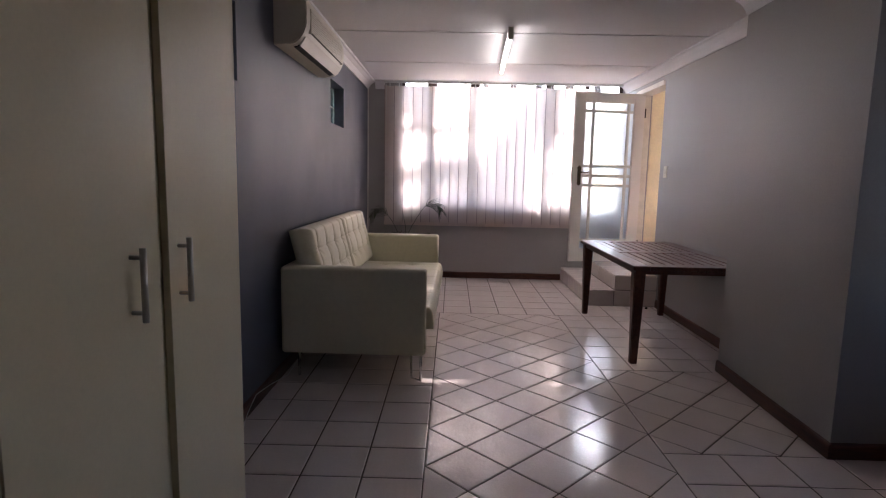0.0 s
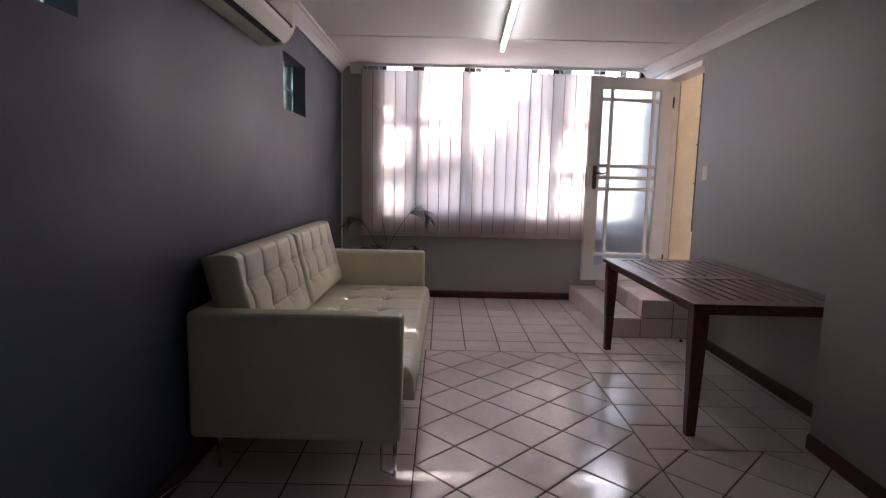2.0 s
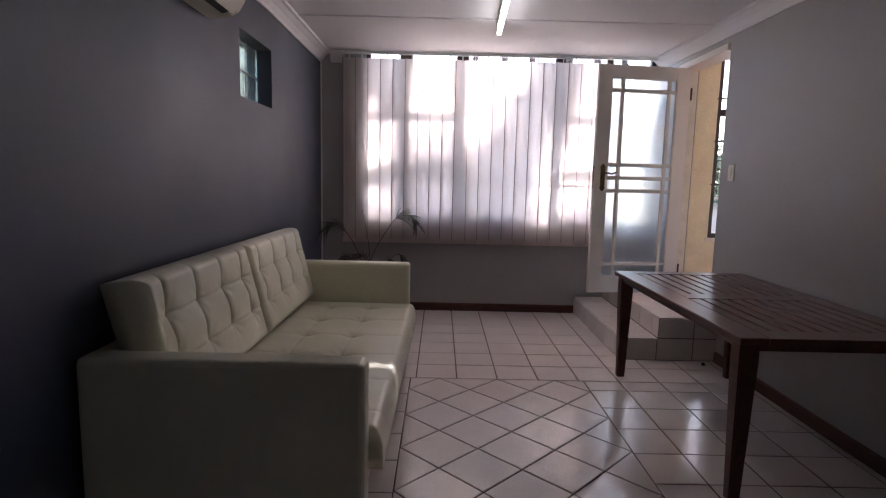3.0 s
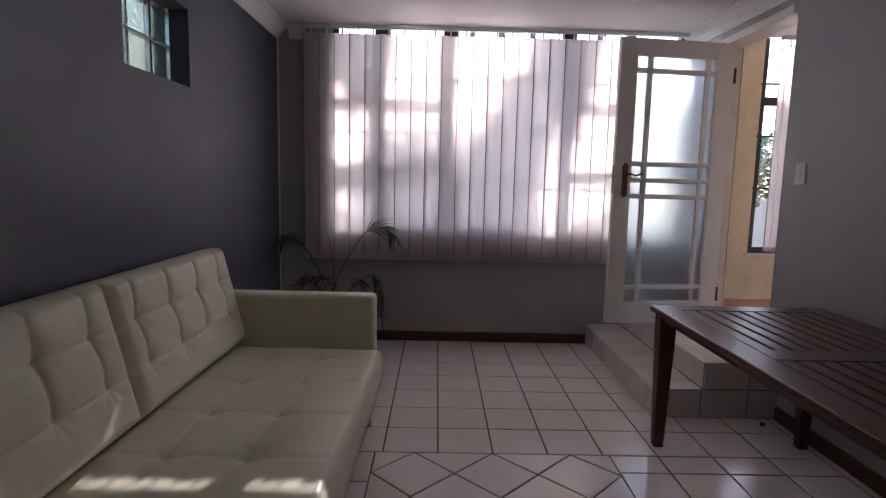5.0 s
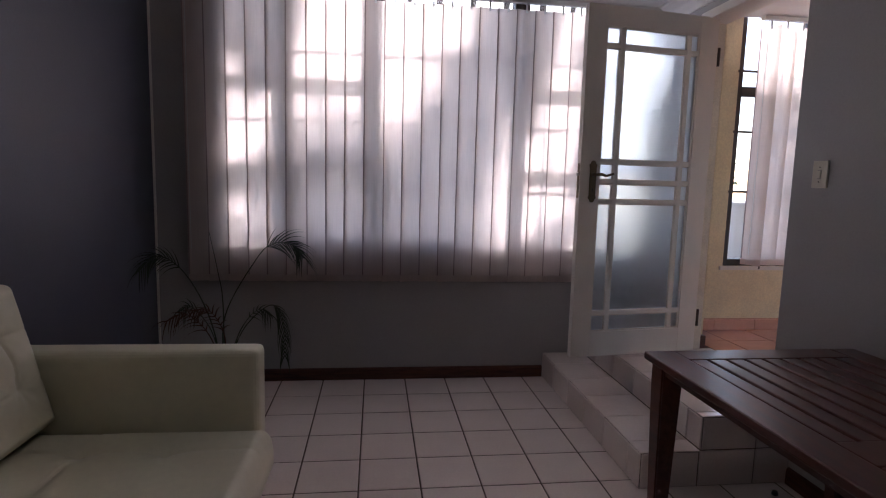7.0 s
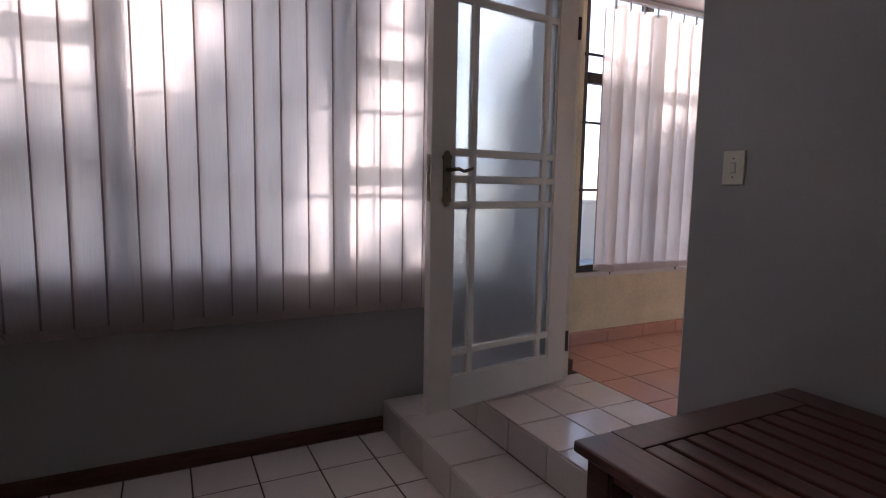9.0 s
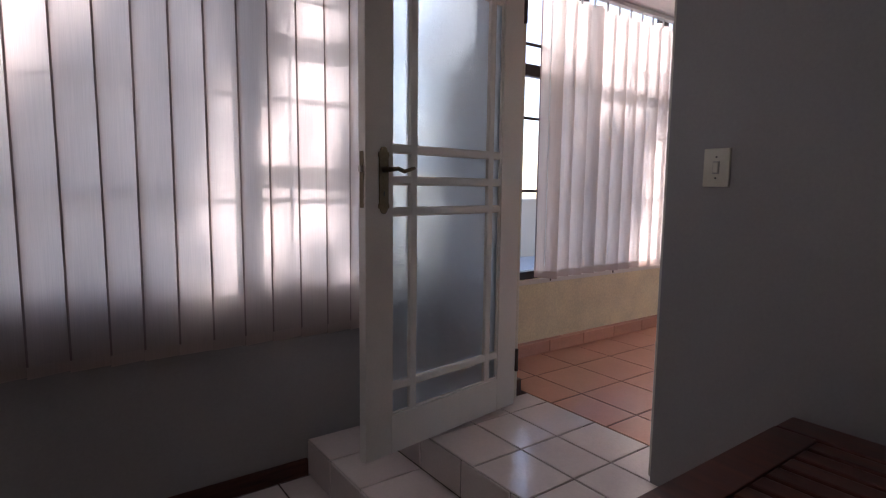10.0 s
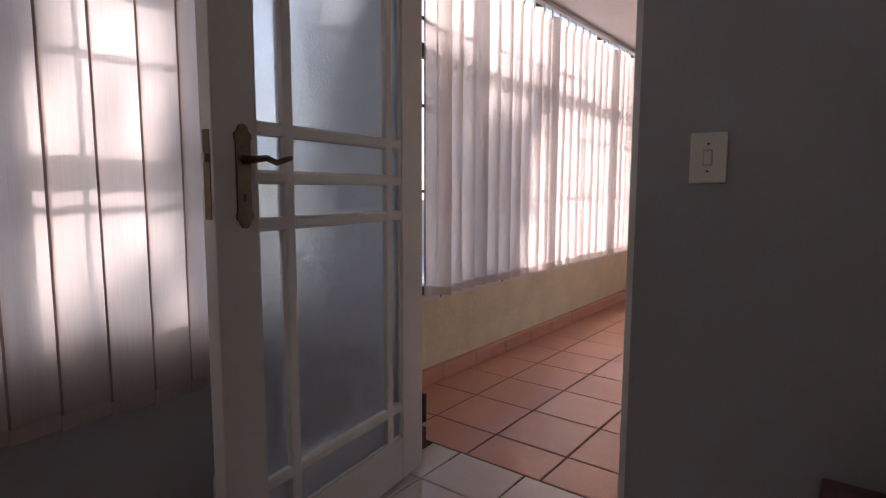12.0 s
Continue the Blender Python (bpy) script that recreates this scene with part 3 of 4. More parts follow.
for a, b, h in ((1.985, CY1, 2.03), (1.47, 1.94, 1.825), (1.04, 1.464, 1.14), (0.59, 1.034, 0.93), (0.15, 0.584, 0.25), (-0.29, 0.144, 0.04)):
    d = part("cupboard_door", box(CX - 0.018, CX, a, b, 0.085, CEIL - 0.02, 0.002), CREAM_BOARD, cup)
    bm = tube([(CX + 0.028, h, 1.085), (CX + 0.028, h, 1.243)], 0.007, 10)
    for z in (1.105, 1.223):
        add_tube(bm, [(CX, h, z), (CX + 0.028, h, z)], 0.005, 8)
    part("handle", bm, STEEL, d, "brushed steel bar handle", smooth=True)


# ---- sofa ----
def cushion_mesh(w, h, thick, cols, rows, edge, fold, dimple, nu=72, nv=40, row_fold=0.5, crease_from=None):
    """A padded slab: u along its width, v along its height, stuffed side at +z; tufted where cols and rows cross."""
    bm = bmesh.new()

    def rim(s, length):
        d = min(s, length - s)
        return 1.0 if d >= edge else math.sqrt(max(0.0, 1 - (1 - d / edge) ** 2))

    g = []
    for i in range(nu + 1):
        u = w * (0.5 - 0.5 * math.cos(math.pi * i / nu)) * 0.25 + w * i / nu * 0.75
        line = []
        for j in range(nv + 1):
            v = h * (0.5 - 0.5 * math.cos(math.pi * j / nv)) * 0.25 + h * j / nv * 0.75
            k = min(rim(u, w), rim(v, h))
            z = thick * (0.35 + 0.65 * k)
            reach = 1.0 if crease_from is None else min(1.0, max(0.0, (v / h - crease_from) / 0.06))
            for c in cols:
                z -= reach * fold * (0.5 * math.exp(-((u - c * w) / 0.02) ** 2) + 0.6 * math.exp(-((u - c * w) / 0.006) ** 2)) * k
            for r in rows:
                z -= fold * row_fold * math.exp(-((v - r * h) / 0.0055) ** 2) * k * (0.35 + 0.65 * math.sin(u * len(cols) / w * math.pi + r * 5) ** 2)
                for c in cols:
                    q = ((u - c * w) ** 2 + (v - r * h) ** 2)
                    ray = math.atan2(v - r * h, u - c * w)
                    z -= dimple * (0.6 * math.exp(-q / 0.0035) + 0.6 * math.exp(-math.sqrt(q) / 0.016)) * k
                    z += 0.0014 * math.exp(-((math.sqrt(q) - 0.045) / 0.035) ** 2) * math.sin(ray * 7 + 9 * c + 5 * r) * k
            z += 0.004 * noise.noise(Vector((u * 5, v * 5, w * 3 + thick))) * k
            line.append(bm.verts.new((u, v, z)))
        g.append(line)
    for i in range(nu):
        for j in range(nv):
            bm.faces.new((g[i][j], g[i + 1][j], g[i + 1][j + 1], g[i][j + 1]))
    loop = [g[i][0] for i in range(nu)] + [g[nu][j] for j in range(nv)] + [g[i][nv] for i in range(nu, 0, -1)] + [g[0][j] for j in range(nv, 0, -1)]
    low = [bm.verts.new((v.co.x, v.co.y, 0)) for v in loop]
    for i in range(len(loop)):
        k = (i + 1) % len(loop)
        bm.faces.new((loop[i], loop[k], low[k], low[i]))
    bm.faces.new(low[::-1])
    return bm


SOFA_L, SOFA_D, ARM_T, ARM_Z, SEAT_Z = 2.325, 0.98, 0.12, 0.787, 0.5
sofa = thing("sofa", "cream leatherette sofa with button-tufted cushions and chrome legs", "sofa")
sofa.matrix_world = pose(-0.405, 4.318, 0, 0, 0, -0.7)
# local: x from the wall to the front, y along the sofa
for y0 in (0, SOFA_L - ARM_T):
    part("armrest", box(0, SOFA_D, y0, y0 + ARM_T, 0.19, ARM_Z, 0.032, seg=5), LEATHER, sofa, smooth=False)
part("base", box(0.02, SOFA_D - 0.03, ARM_T, SOFA_L - ARM_T, 0.2, 0.35, 0.012), LEATHER, sofa)
part("backrest", box(0.0, 0.06, ARM_T, SOFA_L - ARM_T, 0.2, ARM_Z - 0.005, 0.015), LEATHER, sofa)
inner = SOFA_L - 2 * ARM_T
half = inner / 2 - 0.003
bm = cushion_mesh(inner - 0.006, 0.845, 0.15, [(k + 0.5) / 6 for k in range(6)], (0.3, 0.62), 0.05, 0.004, 0.024, 260, 110, 0.9)
# lay the seat flat: u along y, v from the back to the front
bmesh.ops.transform(bm, matrix=Matrix(((0, 1, 0, 0.185), (1, 0, 0, ARM_T + 0.003), (0, 0, 1, 0.352), (0, 0, 0, 1))), verts=bm.verts[:])
part("seat_cushion", bm, LEATHER, sofa, smooth=True)
for k in range(2):
    bm = cushion_mesh(half, 0.535, 0.15, (0.13, 0.38, 0.63, 0.87), (0.34, 0.68), 0.05, 0.013, 0.022, 190, 100, 0.35, 0.33)
    lean = radians(14)
    up, out = Vector((-math.sin(lean), 0, math.cos(lean))), Vector((math.cos(lean), 0, math.sin(lean)))
    m = Matrix(((0, up.x, out.x, 0.155), (1, 0, 0, ARM_T + 0.003 + k * (half + 0.003)), (0, up.z, out.z, SEAT_Z - 0.005), (0, 0, 0, 1)))
    bmesh.ops.transform(bm, matrix=m, verts=bm.verts[:])
    part("back_cushion", bm, LEATHER, sofa, smooth=True)
for x, y in ((SOFA_D - 0.03, 0.04), (SOFA_D - 0.03, SOFA_L - 0.04), (0.1, 0.09), (0.1, SOFA_L - 0.09)):
    bm = tube([(x, y, 0.19), (x, y, 0.006)], 0.009, 10)
    if x > 0.5:
        s = 1 if y < 1 else -1
        add_tube(bm, [(x, y, 0.01), (x - 0.07, y + s * 0.05, 0.01), (x - 0.07, y + s * 0.05, 0.19)], 0.008, 8)
    part("leg", bm, CHROME, sofa, "bent chrome leg", smooth=True)

# ---- slatted table ----
TX0, TX1, TY0, TY1, TZ = 2.102, 3.035, 4.795, 6.515, 0.77
tab = thing("table", "dark mahogany-stained slatted wooden table against the wall", "table")
for a, b in ((TX0, TX0 + 0.128), (TX1 - 0.115, TX1)):
    part("top_rail", box(a, b, TY0, TY1, TZ - 0.032, TZ, 0.009, seg=3), TABLE_WOOD, tab)
YM = (TY0 + TY1) / 2
for a, b in ((TY0, TY0 + 0.128), (YM - 0.062, YM + 0.062), (TY1 - 0.11, TY1)):
    part("top_rail", box(TX0 + 0.128, TX1 - 0.115, a, b, TZ - 0.032, TZ - 0.0008, 0.003), TABLE_WOOD, tab)
n = 9
span = TX1 - TX0 - 0.243
for a, b in ((TY0 + 0.128, YM - 0.062), (YM + 0.062, TY1 - 0.11)):
    for i in range(n):
        x = TX0 + 0.128 + span * i / n
        part("slat", box(x + 0.007, x + span / n - 0.007, a + 0.001, b - 0.001, TZ - 0.026, TZ - 0.003, 0.006), TABLE_WOOD, tab)
for a, b, c, d in ((TX0 + 0.03, TX0 + 0.055, TY0 + 0.07, TY1 - 0.07), (TX1 - 0.055, TX1 - 0.03, TY0 + 0.07, TY1 - 0.07), (TX0 + 0.07, TX1 - 0.07, TY0 + 0.03, TY0 + 0.055), (TX0 + 0.07, TX1 - 0.07, TY1 - 0.055, TY1 - 0.03)):
    part("apron", box(a, b, c, d, TZ - 0.066, TZ - 0.032, 0.003), TABLE_WOOD, tab)
for sx, sy in ((0, 0), (0, 1), (1, 0), (1, 1)):
    x = TX0 + 0.062 if sx == 0 else TX1 - 0.075
    y = TY0 + 0.072 if sy == 0 else TY1 - 0.075
    bm = bmesh.new()
    dx, dy = (1 if sx == 0 else -1), (1 if sy == 0 else -1)
    ring = []
    for z, w in ((TZ - 0.032, 0.085), (TZ - 0.13, 0.085), (0.0, 0.052)):
        ox, oy = x - dx * w / 2, y - dy * w / 2
        ring.append([bm.verts.new((ox + dx * u, oy + dy * v, z)) for u, v in ((0, 0), (w, 0), (w, w), (0, w))])
    for a, b in zip(ring, ring[1:]):
        for i in range(4):
            bm.faces.new((a[i], a[(i + 1) % 4], b[(i + 1) % 4], b[i]))
    bm.faces.new(ring[0])
    bm.faces.new(ring[-1][::-1])
    bmesh.ops.bevel(bm, geom=[e for e in bm.edges if abs(e.verts[0].co.z - e.verts[1].co.z) > 0.05], offset=0.006, segments=2, affect="EDGES")
    part("leg", bm, TABLE_WOOD, tab)

# ---- potted palm ----
PX, PY = 0.17, 7.72
palm = thing("potted_palm", "sparse drooping palm in a dark green pot behind the sofa", "plant")
bm = bmesh.new()
prof = [(0.0, 0.0), (0.115, 0.0), (0.16, 0.27), (0.172, 0.27), (0.175, 0.31), (0.155, 0.31), (0.15, 0.27), (0.0, 0.262)]
rings = []
for r, z in prof:
    rings.append([bm.verts.new((PX + r * math.cos(a), PY + r * math.sin(a), z)) for a in (2 * math.pi * k / 24 for k in range(24))] if r else [bm.verts.new((PX, PY, z))])
for a, b in zip(rings, rings[1:]):
    for k in range(24):
        q = (k + 1) % 24
        f = [a[k % len(a)], a[q % len(a)], b[q % len(b)], b[k % len(b)]]
        bm.faces.new(list(dict.fromkeys(f)))
part("pot", bm, POT, palm, "dark green plastic pot", smooth=False)
bm = bmesh.new()
bmesh.ops.create_circle(bm, cap_ends=True, radius=0.15, segments=20, matrix=Matrix.Translation((PX, PY, 0.275)))
part("soil", bm, SOIL, palm)
rng = random.Random(3)


def frond(way_points, leaves, size, material, start=0.4, lift=0.5, droop=0.2):
    """A palm frond: a rib bent through its way points, with paired narrow leaflets along the outer part."""
    w = [Vector(p) for p in way_points]
    w = [w[0] * 2 - w[1]] + w + [w[-1] * 2 - w[-2]]
    pts = []
    for a, b, c, d in zip(w, w[1:], w[2:], w[3:]):
        for k in range(8):
            f = k / 8
            pts.append(0.5 * (2 * b + (c - a) * f + (2 * a - 5 * b + 4 * c - d) * f * f + (3 * b - a - 3 * c + d) * f ** 3))
    pts.append(w[-2])
    last_i = len(pts) - 1
    bm = tube(pts, 0.0045, 6, 0.3)
    for k in range(leaves):
        f = start + (1 - start) * k / max(1, leaves - 1)
        q = f * last_i
        i = min(last_i - 1, int(q))
        p = pts[i].lerp(pts[i + 1], q - i)
        d = (pts[i + 1] - pts[i]).normalized()
        for s in (-1, 1):
            side = d.cross(Vector((0.15, 1, 0.3 * rng.uniform(-1, 1)))).normalized() * s
            ln = size * (0.75 + 0.5 * rng.random()) * (1.1 - 0.7 * abs(f - 0.72))
            up = Vector((0, 0, lift * (1 - f) * 2.2 * rng.uniform(0.6, 1.2)))
            heading = (side * 0.6 + d * 0.75 + up * 0.3).normalized()
            at, wid = p, Vector((0.1, 1, 0.2)).cross(heading).normalized() * 0.0036
            row = [(bm.verts.new(at - wid), bm.verts.new(at + wid))]
            for st in range(1, 6):
                heading = (heading + Vector((0, 0, -droop * (0.5 + f) * rng.uniform(0.7, 1.3)))).normalized()
                at = at + heading * ln / 5
                g = wid * (1.25 - st / 5 * 1.15)
                row.append((bm.verts.new(at - g), bm.verts.new(at + g)))
            for (a, b), (c, e) in zip(row, row[1:]):
                bm.faces.new((a, b, e, c))
    part("frond", bm, material, palm)


B = (PX - 0.01, PY, 0.27)
frond([B, (0.166, 7.73, 0.62), (0.34, 7.75, 0.95), (0.44, 7.75, 1.045), (0.55, 7.75, 1.035), (0.60, 7.75, 0.97)], 17, 0.15, LEAF, 0.52, 0.5, 0.2)
frond([B, (0.08, 7.74, 0.6), (-0.03, 7.75, 0.83), (-0.14, 7.75, 0.945), (-0.23, 7.75, 0.955), (-0.30, 7.75, 0.88)], 17, 0.14, LEAF, 0.5, 0.3, 0.26)
frond([B, (0.15, 7.75, 0.7), (0.123, 7.76, 0.876), (0.077, 7.77, 1.104)], 0, 0.1, LEAF)
frond([B, (0.1, 7.66, 0.52), (-0.0, 7.6, 0.66), (-0.1, 7.58, 0.63)], 12, 0.12, DRY_LEAF, 0.4, 0.3, 0.3)
frond([B, (0.18, 7.66, 0.52), (0.12, 7.6, 0.68), (0.04, 7.57, 0.69)], 12, 0.12, DRY_LEAF, 0.4, 0.3, 0.3)
frond([B, (0.26, 7.74, 0.53), (0.40, 7.74, 0.675), (0.47, 7.74, 0.65), (0.50, 7.74, 0.52), (0.50, 7.74, 0.38)], 15, 0.14, LEAF, 0.5, 0.25, 0.4)
frond([B, (0.22, 7.86, 0.5), (0.3, 7.98, 0.6), (0.36, 8.04, 0.55)], 9, 0.12, LEAF, 0.5, 0.3, 0.3)
frond([B, (0.05, 7.86, 0.5), (-0.1, 7.98, 0.62), (-0.18, 8.02, 0.58)], 9, 0.12, LEAF, 0.5, 0.3, 0.3)

# ---- cables ----
cable = tagged(part("cable", tube([(XL + 0.03, 4.75, 0.006), (XL + 0.05, 4.4, 0.006), (XL + 0.025, 4.1, 0.05), (XL + 0.022, 3.85, 0.085), (XL + 0.024, 3.7, 0.03), (XL + 0.04, 3.6, 0.005), (XL + 0.045, 3.35, 0.004)], 0.0025, 6), PLASTIC_WHITE, smooth=True), "thin white cable lying along the skirting", "cable")
trunk = tagged(part("cable_trunking", box(XL + 0.001, XL + 0.014, YF - 0.016, YF - 0.002, 0.085, CEIL - 0.106, 0.002), WHITE_TRIM), "thin white cable trunking in the wall corner", "cable trunking")

# ---- door stop ----
stop_at = Vector((2.908, 6.712, 0.0))
stop = thing("door_stop", "small dark rubber door stop on the tiled floor", "door stop")
part("rubber_body", tube([stop_at, stop_at + Vector((0, 0, 0.012)), stop_at + Vector((0, 0, 0.019))], 0.015, 14, 0.72), BLACK, stop, smooth=True)
part("screw", tube([stop_at + Vector((0, 0, 0.0185)), stop_at + Vector((0, 0, 0.0205))], 0.004, 8), STEEL, stop)

# ---- outdoors ----
structure("ground", box(-60, 60, YF + 0.22, 90, -0.35, -0.15), PAVING, "pale paved yard", "ground")
structure("ground_behind", box(-60, 60, -40, YF + 0.22, -0.36, -0.16), PAVING, "pale paved yard", "ground")
gw = thing("garden_wall", "cream plastered boundary wall across the yard", "wall")
part("wall", box(-14, 22, 15.0, 15.25, -0.15, 1.1, 0.01), GARDEN_WALL, gw)
part("coping", box(-14, 22, 14.97, 15.28, 1.1, 1.17, 0.01), GARDEN_WALL, gw)
sw2 = thing("garden_wall", "tall plastered boundary wall beside the house", "wall")
part("wall", box(-2.1, -1.9, -2, 11.0, -0.15, 3.1, 0.01), GARDEN_WALL, sw2)


def tree(x, y, height, spread, seed, leaves, size=1.0, low=0.3):
    rng = random.Random(seed)
    t = thing("tree", "leafy garden tree in the yard, the tall ones placed unseen for window shade", "tree", "garden trees")
    bm = tube([(x, y, -0.15), (x + 0.1, y, height * 0.25), (x - 0.05, y + 0.1, height * 0.5), (x + 0.1, y, height * 0.75)], 0.16, 10, 0.4)
    tips = []
    for k in range(26):
        a, h = rng.uniform(0, 6.28), height * rng.uniform(low, 0.84)
        r = spread * rng.uniform(0.5, 1.0)
        tip = Vector((x + r * math.cos(a), y + r * math.sin(a), h + height * rng.uniform(0.03, 0.15)))
        add_tube(bm, [(x, y, h), tuple(Vector((x, y, h)).lerp(tip, 0.5) + Vector((0, 0, 0.2))), tuple(tip)], 0.05, 6, 0.3)
        tips.append((Vector((x, y, h)), tip))
    part("trunk", bm, BARK, t)
    vs, fs = [], []
    for k in range(leaves):
        a, b = rng.choice(tips)
        p = a.lerp(b, rng.uniform(0.35, 1.1)) + Vector([rng.gauss(0, spread * 0.13) for _ in range(3)])
        u = Vector([rng.gauss(0, 1) for _ in range(3)]).normalized()
        v = u.orthogonal().normalized()
        s = rng.uniform(0.05, 0.11) * size
        i = len(vs)
        vs += [tuple(p - u * s), tuple(p + v * s * 0.5), tuple(p + u * s), tuple(p - v * s * 0.5)]
        fs.append((i, i + 1, i + 2, i + 3))
    me = bpy.data.meshes.new("crown")
    me.from_pydata(vs, [], fs)
    me.materials.append(TREE_LEAF)
    c = new("crown", me)
    c.parent = t


# tall crowns out of view, placed to dapple the sun on the blinds
tree(1.85, 20.2, 9.6, 1.1, 14, 2600, 1.6, 0.8)
tree(3.6, 20.0, 10.3, 0.75, 11, 1600, 1.6, 0.8)
# narrow unseen crown, added to cut the sun through the left top gap
tree(2.72, 20.0, 11.6, 0.28, 23, 900, 1.3, 0.9)
tree(4.8, 20.3, 9.4, 0.25, 25, 500, 1.4, 0.8)
# likewise added out of view, ending the floor's sun stripe on the right
tree(4.6, 20.1, 11.5, 0.35, 24, 1400, 1.3, 0.9)
tree(5.6, 20.1, 10.9, 0.6, 15, 2600, 1.6, 0.78)
# unseen crown added to keep sun patches off the terracotta floor
tree(6.6, 20.5, 10.5, 0.8, 12, 3600, 1.8, 0.78)
tree(7.6, 15.5, 2.6, 0.9, 19, 1800, 1.0)

# ---- floors and steps: slabs, then every tile ----
P, GAP, DEEP = 0.29, 0.0058, 0.006
structure("floor", box(XL - 0.24, 4.8, -1.4, YF + 0.1, -0.12, -0.003), GROUT, "brown grouted tiled floor", "floor")
floor = bpy.data.objects["floor"]
structure("floor_red_room", box(WALL2 - 0.012, RED_X, 4.9, YF + 0.1, 0.1, RED_Z - 0.003), RED_GROUT, "terracotta tiled floor", "floor")
floor_red = bpy.data.objects["floor_red_room"]


def clip(poly, x0, x1, y0, y1):
    for axis, lim, keep in ((0, x0, 1), (0, x1, -1), (1, y0, 1), (1, y1, -1)):
        out = []
        for i, p in enumerate(poly):
            q = poly[(i + 1) % len(poly)]
            a, b = (p[axis] - lim) * keep, (q[axis] - lim) * keep
            if a >= 0:
                out.append(p)
            if a * b < 0:
                f = a / (a - b)
                out.append((p[0] + (q[0] - p[0]) * f, p[1] + (q[1] - p[1]) * f))
        poly = out
        if len(poly) < 3:
            return []
    return poly


def area(poly):
    return 0.5 * sum(a[0] * b[1] - b[0] * a[1] for a, b in zip(poly, poly[1:] + poly[:1]))


def inset(poly, d):
    """Shrink a convex counter-clockwise polygon by d on all sides."""
    n, out = len(poly), []
    for i in range(n):
        p0, p1, p2 = Vector(poly[i - 1]), Vector(poly[i]), Vector(poly[(i + 1) % n])
        e1, e2 = (p1 - p0).normalized(), (p2 - p1).normalized()
        n1, n2 = Vector((-e1.y, e1.x)), Vector((-e2.y, e2.x))
        k = 1 + n1.dot(n2)
        out.append(tuple(p1 + (n1 + n2) * (d / max(k, 0.3))))
    return out


def clean(poly):
    out = [p for i, p in enumerate(poly) if (Vector(p) - Vector(poly[i - 1])).length > 0.004]
    return out


tile_meshes = {}


def tile_geometry(poly, deep):
    top, shoulder = inset(poly, 0.0045), inset(poly, 0.0012)
    n = len(poly)
    vs = [(*p, 0.0) for p in top] + [(*p, -0.0016) for p in shoulder] + [(*p, -deep) for p in poly]
    fs = [tuple(range(n))]
    for i in range(n):
        j = (i + 1) % n
        fs += [(n + i, n + j, j, i), (2 * n + i, 2 * n + j, n + j, n + i)]
    return vs, fs


def lay_tile(poly, frame_m, parent, material, tilt=0.0008):
    """One tile from its outline in the surface's plane (joints already taken off)."""
    poly = clean(poly)
    if len(poly) < 3 or area(poly) < 0.0012:
        return
    cx, cy = sum(p[0] for p in poly) / len(poly), sum(p[1] for p in poly) / len(poly)
    local = [(p[0] - cx, p[1] - cy) for p in poly]
    key = (material.name, tuple((round(a, 3), round(b, 3)) for a, b in local))
    if key not in tile_meshes:
        me = bpy.data.meshes.new("tile")
        vs, fs = tile_geometry(local, DEEP)
        me.from_pydata(vs, [], fs)
        me.materials.append(material)
        tile_meshes[key] = me
    ob = new("tile", tile_meshes[key])
    ob.parent = parent
    ob.matrix_world = frame_m @ pose(cx, cy, random.uniform(-0.0006, 0.0004), random.uniform(-1, 1) * 0.06, random.uniform(-1, 1) * 0.06, 0)


def square(x, y, p=P):
    return [(x, y), (x + p, y), (x + p, y + p), (x, y + p)]


FLAT = Matrix.Identity(4)
rest = []


def lay(poly, region, parent, material, near_y=2.6):
    q = clip(poly, *region)
    if len(q) < 3 or area(q) < 0.002:
        return
    q = inset(q, GAP / 2)
    if area(q) < 0.0015:
        return
    if max(p[1] for p in q) < near_y:
        rest.append(q)
    else:
        lay_tile(q, FLAT, parent, material)


def straight(region, ox, oy, parent=floor, material=TILE, p=P):
    x0, x1, y0, y1 = region
    for i in range(math.floor((x0 - ox) / p), math.ceil((x1 - ox) / p)):
        for j in range(math.floor((y0 - oy) / p), math.ceil((y1 - oy) / p)):
            lay(square(ox + i * p, oy + j * p, p), region, parent, material)


def diagonal(region, ox, oy):
    x0, x1, y0, y1 = region
    d = P * math.sqrt(2)
    for i in range(-24, 24):
        for j in range(-36, 24):
            cx, cy = ox + (i - j) * d / 2, oy + (i + j) * d / 2
            if x0 - d < cx < x1 + d and y0 - d < cy < y1 + d:
                lay([(cx, cy), (cx + d / 2, cy + d / 2), (cx, cy + d), (cx - d / 2, cy + d / 2)], region, floor, TILE)


GX, GY, DL, DR = 0.669, 6.314, 0.630, 1.861
straight((XL, XR, GY, YF), GX, GY)
straight((XL, DL, -1.2, GY), DL - 4 * P, GY)
straight((DR, XR, 4.69, GY), GX, 4.69)
straight((DR, 4.6, -1.2, 3.435), DR, 3.435 - 20 * P)
diagonal((DL, DR, -1.2, GY), 1.2455, GY)
diagonal((DR, XR, 3.435, 4.69), 1.2455, GY)
me_v, me_f = [], []
for q in rest:
    v, f = tile_geometry(q, DEEP)
    k = len(me_v)
    me_v += v
    me_f += [tuple(a + k for a in g) for g in f]
me = bpy.data.meshes.new("tile_rest")
me.from_pydata(me_v, [], me_f)
me.materials.append(TILE)
ob = tagged(new("floor_tiles", me), "", "", "", "stuff")
ob.parent = floor

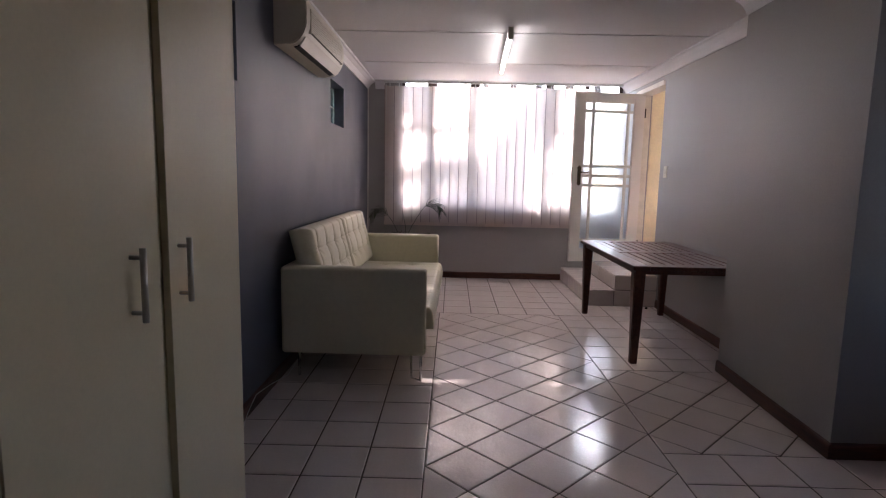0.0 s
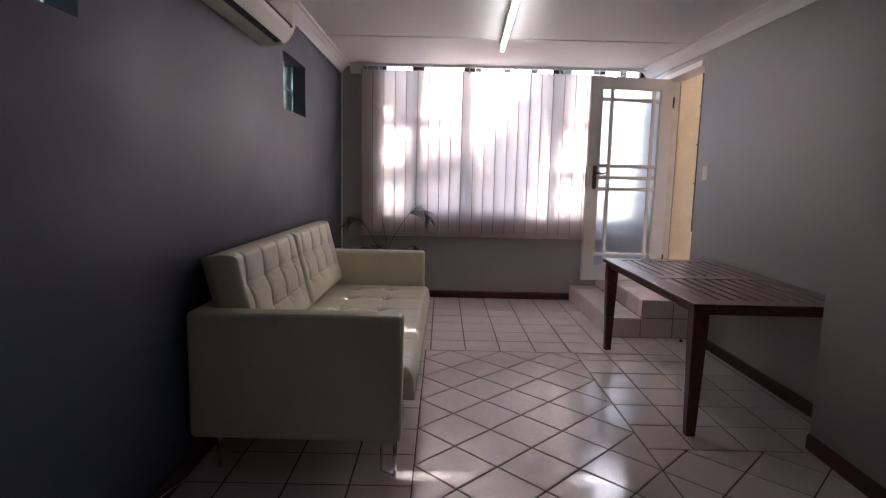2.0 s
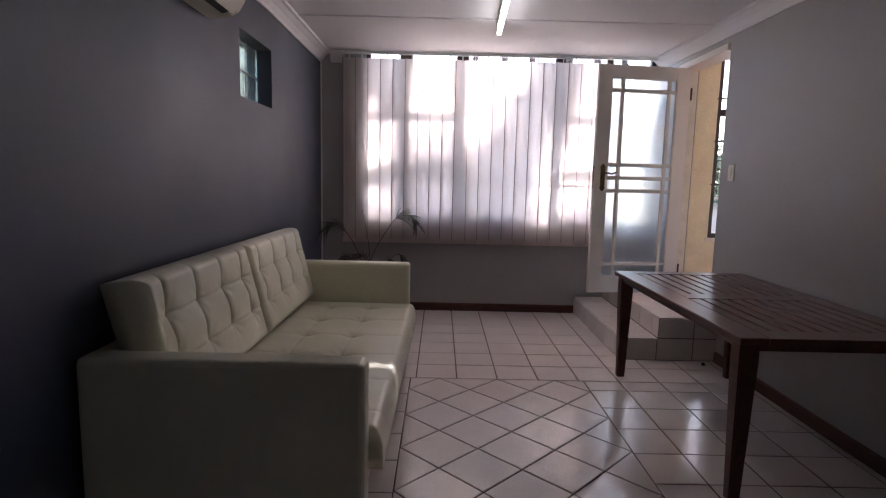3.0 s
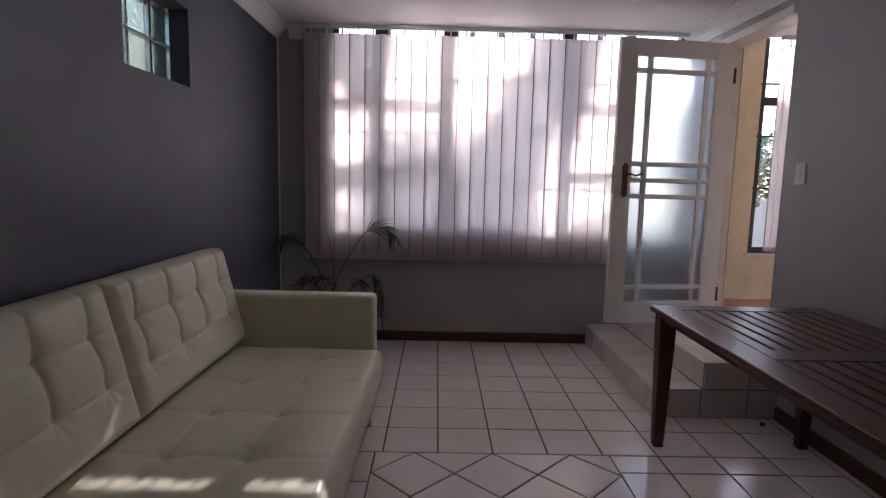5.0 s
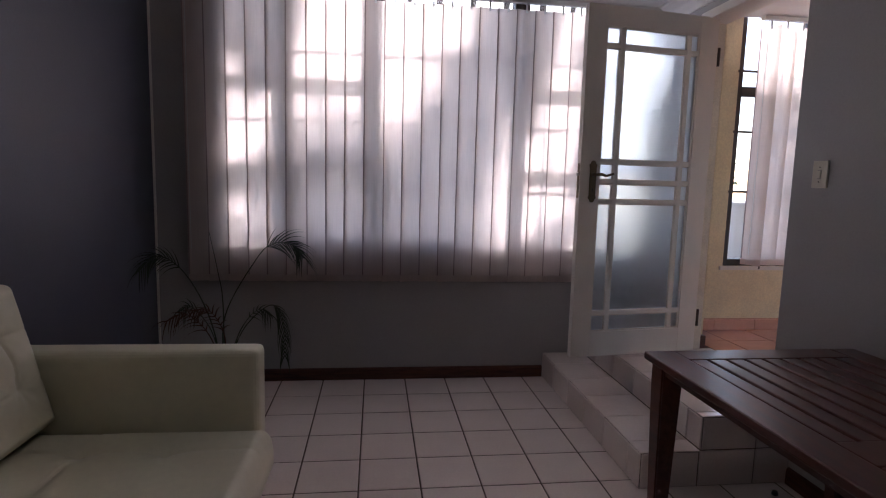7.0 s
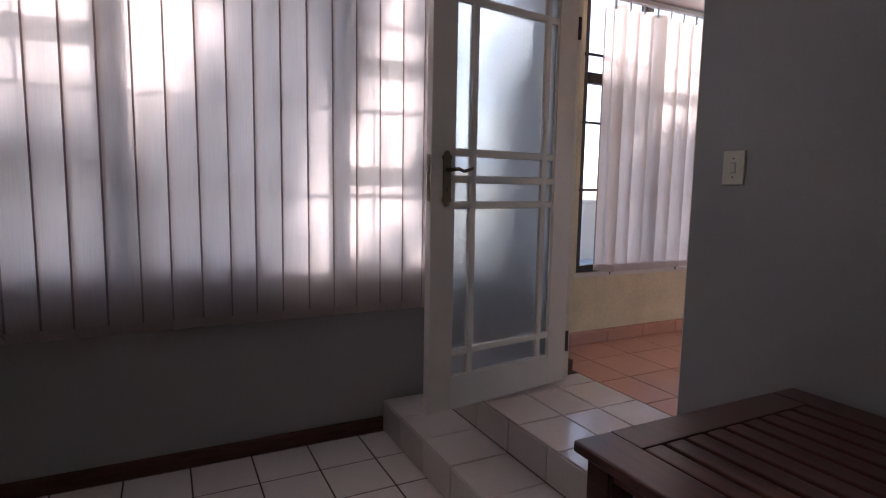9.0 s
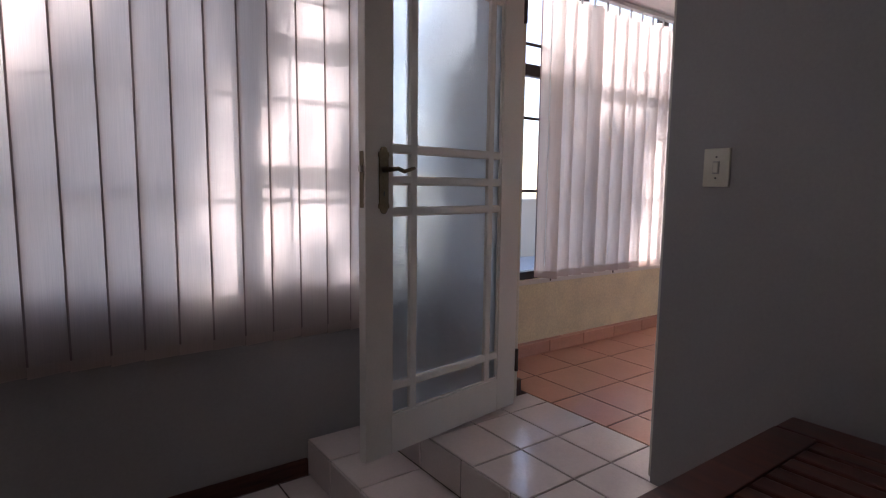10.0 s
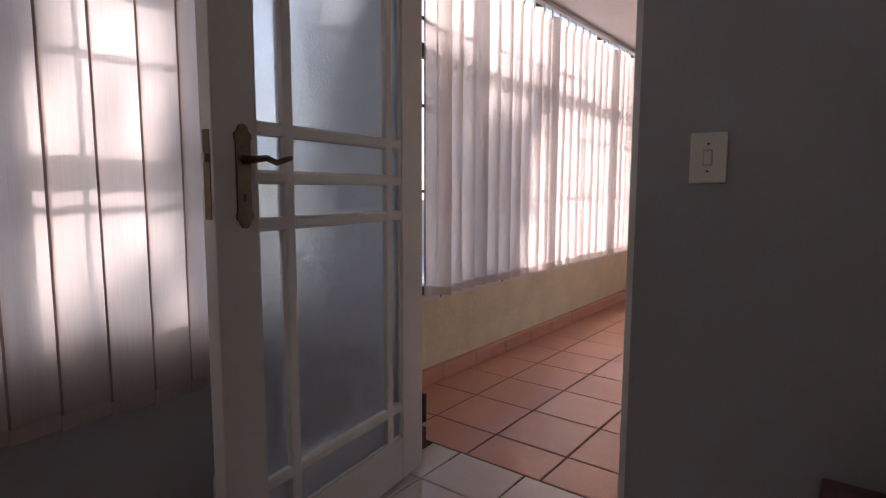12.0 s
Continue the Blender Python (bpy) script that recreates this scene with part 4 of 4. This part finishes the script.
# steps
S0, S1, SX, SX2, SN = 0.182, RED_Z, 2.272, 2.572, 6.805
bm = prism([(SX + 0.007, 0), (XR, 0), (XR, S1 - 0.007), (SX2 + 0.007, S1 - 0.007), (SX2 + 0.007, S0 - 0.007), (SX + 0.007, S0 - 0.007)], "y", SN + 0.007, YF)
add_box(bm, XR + 0.001, WALL2 - 0.013, OPEN0, OPEN1, 0.1, S1 - 0.007)
steps = structure("steps", bm, GROUT, "two tiled steps up to the doorway", "steps")
TREAD_Y = [YF - 0.005] + [8.09 - P * k for k in range(5)] + [SN]
for a, b in zip(TREAD_Y[1:], TREAD_Y):
    if b - a < 0.03:
        continue
    lay_tile(inset([(SX, a), (SX2 + 0.008, a), (SX2 + 0.008, b), (SX, b)], GAP / 2), Matrix.Translation((0, 0, S0)), steps, TILE)
    riser = Matrix(((0, 0, -1, 0), (-1, 0, 0, 0), (0, 1, 0, 0), (0, 0, 0, 1)))
    for x, z0, z1 in ((SX, 0.0, S0 - 0.007), (SX2, S0 + 0.001, S1 - 0.007)):
        lay_tile(inset([(-b, z0), (-a, z0), (-a, z1), (-b, z1)], GAP / 2), Matrix.Translation((x, 0, 0)) @ riser, steps, TILE)
front = Matrix(((1, 0, 0, 0), (0, 0, -1, SN), (0, 1, 0, 0), (0, 0, 0, 1)))
FX = [SX, SX2, SX2 + P, XR]
for k, (a, b) in enumerate(zip(FX, FX[1:])):
    e = 0.008 if k == 0 else 0.0
    top = S0 - 0.007 if k == 0 else S0
    lay_tile(inset([(a + e, 0), (b, 0), (b, top), (a + e, top)], GAP / 2), front, steps, TILE)
    if k:
        lay_tile(inset([(a + (0.008 if k == 1 else 0), S0), (b, S0), (b, S1 - 0.007), (a + (0.008 if k == 1 else 0), S1 - 0.007)], GAP / 2), front, steps, TILE)
LX = [SX2, 2.828, XR, 3.30]
LY = [YF - 0.005, 8.02, 7.73, 7.43, 7.145, 6.86, SN]
for a, b in zip(LX, LX[1:]):
    for c, d in zip(LY[1:], LY):
        q = clip([(a, c), (b, c), (b, d), (a, d)], SX2, XR, SN, YF) if b <= XR else None
        if q is None:
            q = clip([(a, c), (b, c), (b, d), (a, d)], SX2, 3.30, OPEN0, OPEN1 - 0.03)
            w = clip([(a, c), (b, c), (b, d), (a, d)], SX2, XR, SN, OPEN0 - 0.002)
            if len(w) > 2 and area(w) > 0.002:
                lay_tile(inset(w, GAP / 2), Matrix.Translation((0, 0, S1)), steps, TILE)
            w = clip([(a, c), (b, c), (b, d), (a, d)], SX2, XR, OPEN1, YF)
            if len(w) > 2 and area(w) > 0.002:
                lay_tile(inset(w, GAP / 2), Matrix.Translation((0, 0, S1)), steps, TILE)
        if len(q) > 2 and area(q) > 0.002:
            lay_tile(inset(q, GAP / 2), Matrix.Translation((0, 0, S1)), steps, TILE)

# terracotta room
RP = 0.337
x0, x1, y0, y1 = 3.30, RED_X, 5.06, YF
RISE = Matrix.Translation((0, 0, RED_Z))
for j in range(-9, 4):
    for i in range(-2, 16):
        q = clip(square(3.53 + i * RP, 7.705 + j * RP, RP), x0, x1, y0, y1)
        if len(q) > 2 and area(q) > 0.003:
            lay_tile(inset(q, 0.003), RISE, floor_red, RED_TILE)
structure("baseboard_red_room", box(WALL2 + 0.025, RED_X, YF - 0.037, YF, RED_Z, RED_Z + 0.0835), RED_TILE, "terracotta skirting under the window", "skirting board")
x = WALL2 + 0.03
while x < RED_X - 0.05:
    b = min(x + RP, RED_X)
    lay_tile(inset([(x, RED_Z), (b, RED_Z), (b, RED_Z + 0.085), (x, RED_Z + 0.085)], 0.002), Matrix(((1, 0, 0, 0), (0, 0, -1, YF - 0.042), (0, 1, 0, 0), (0, 0, 0, 1))), floor_red, RED_TILE)
    x += RP
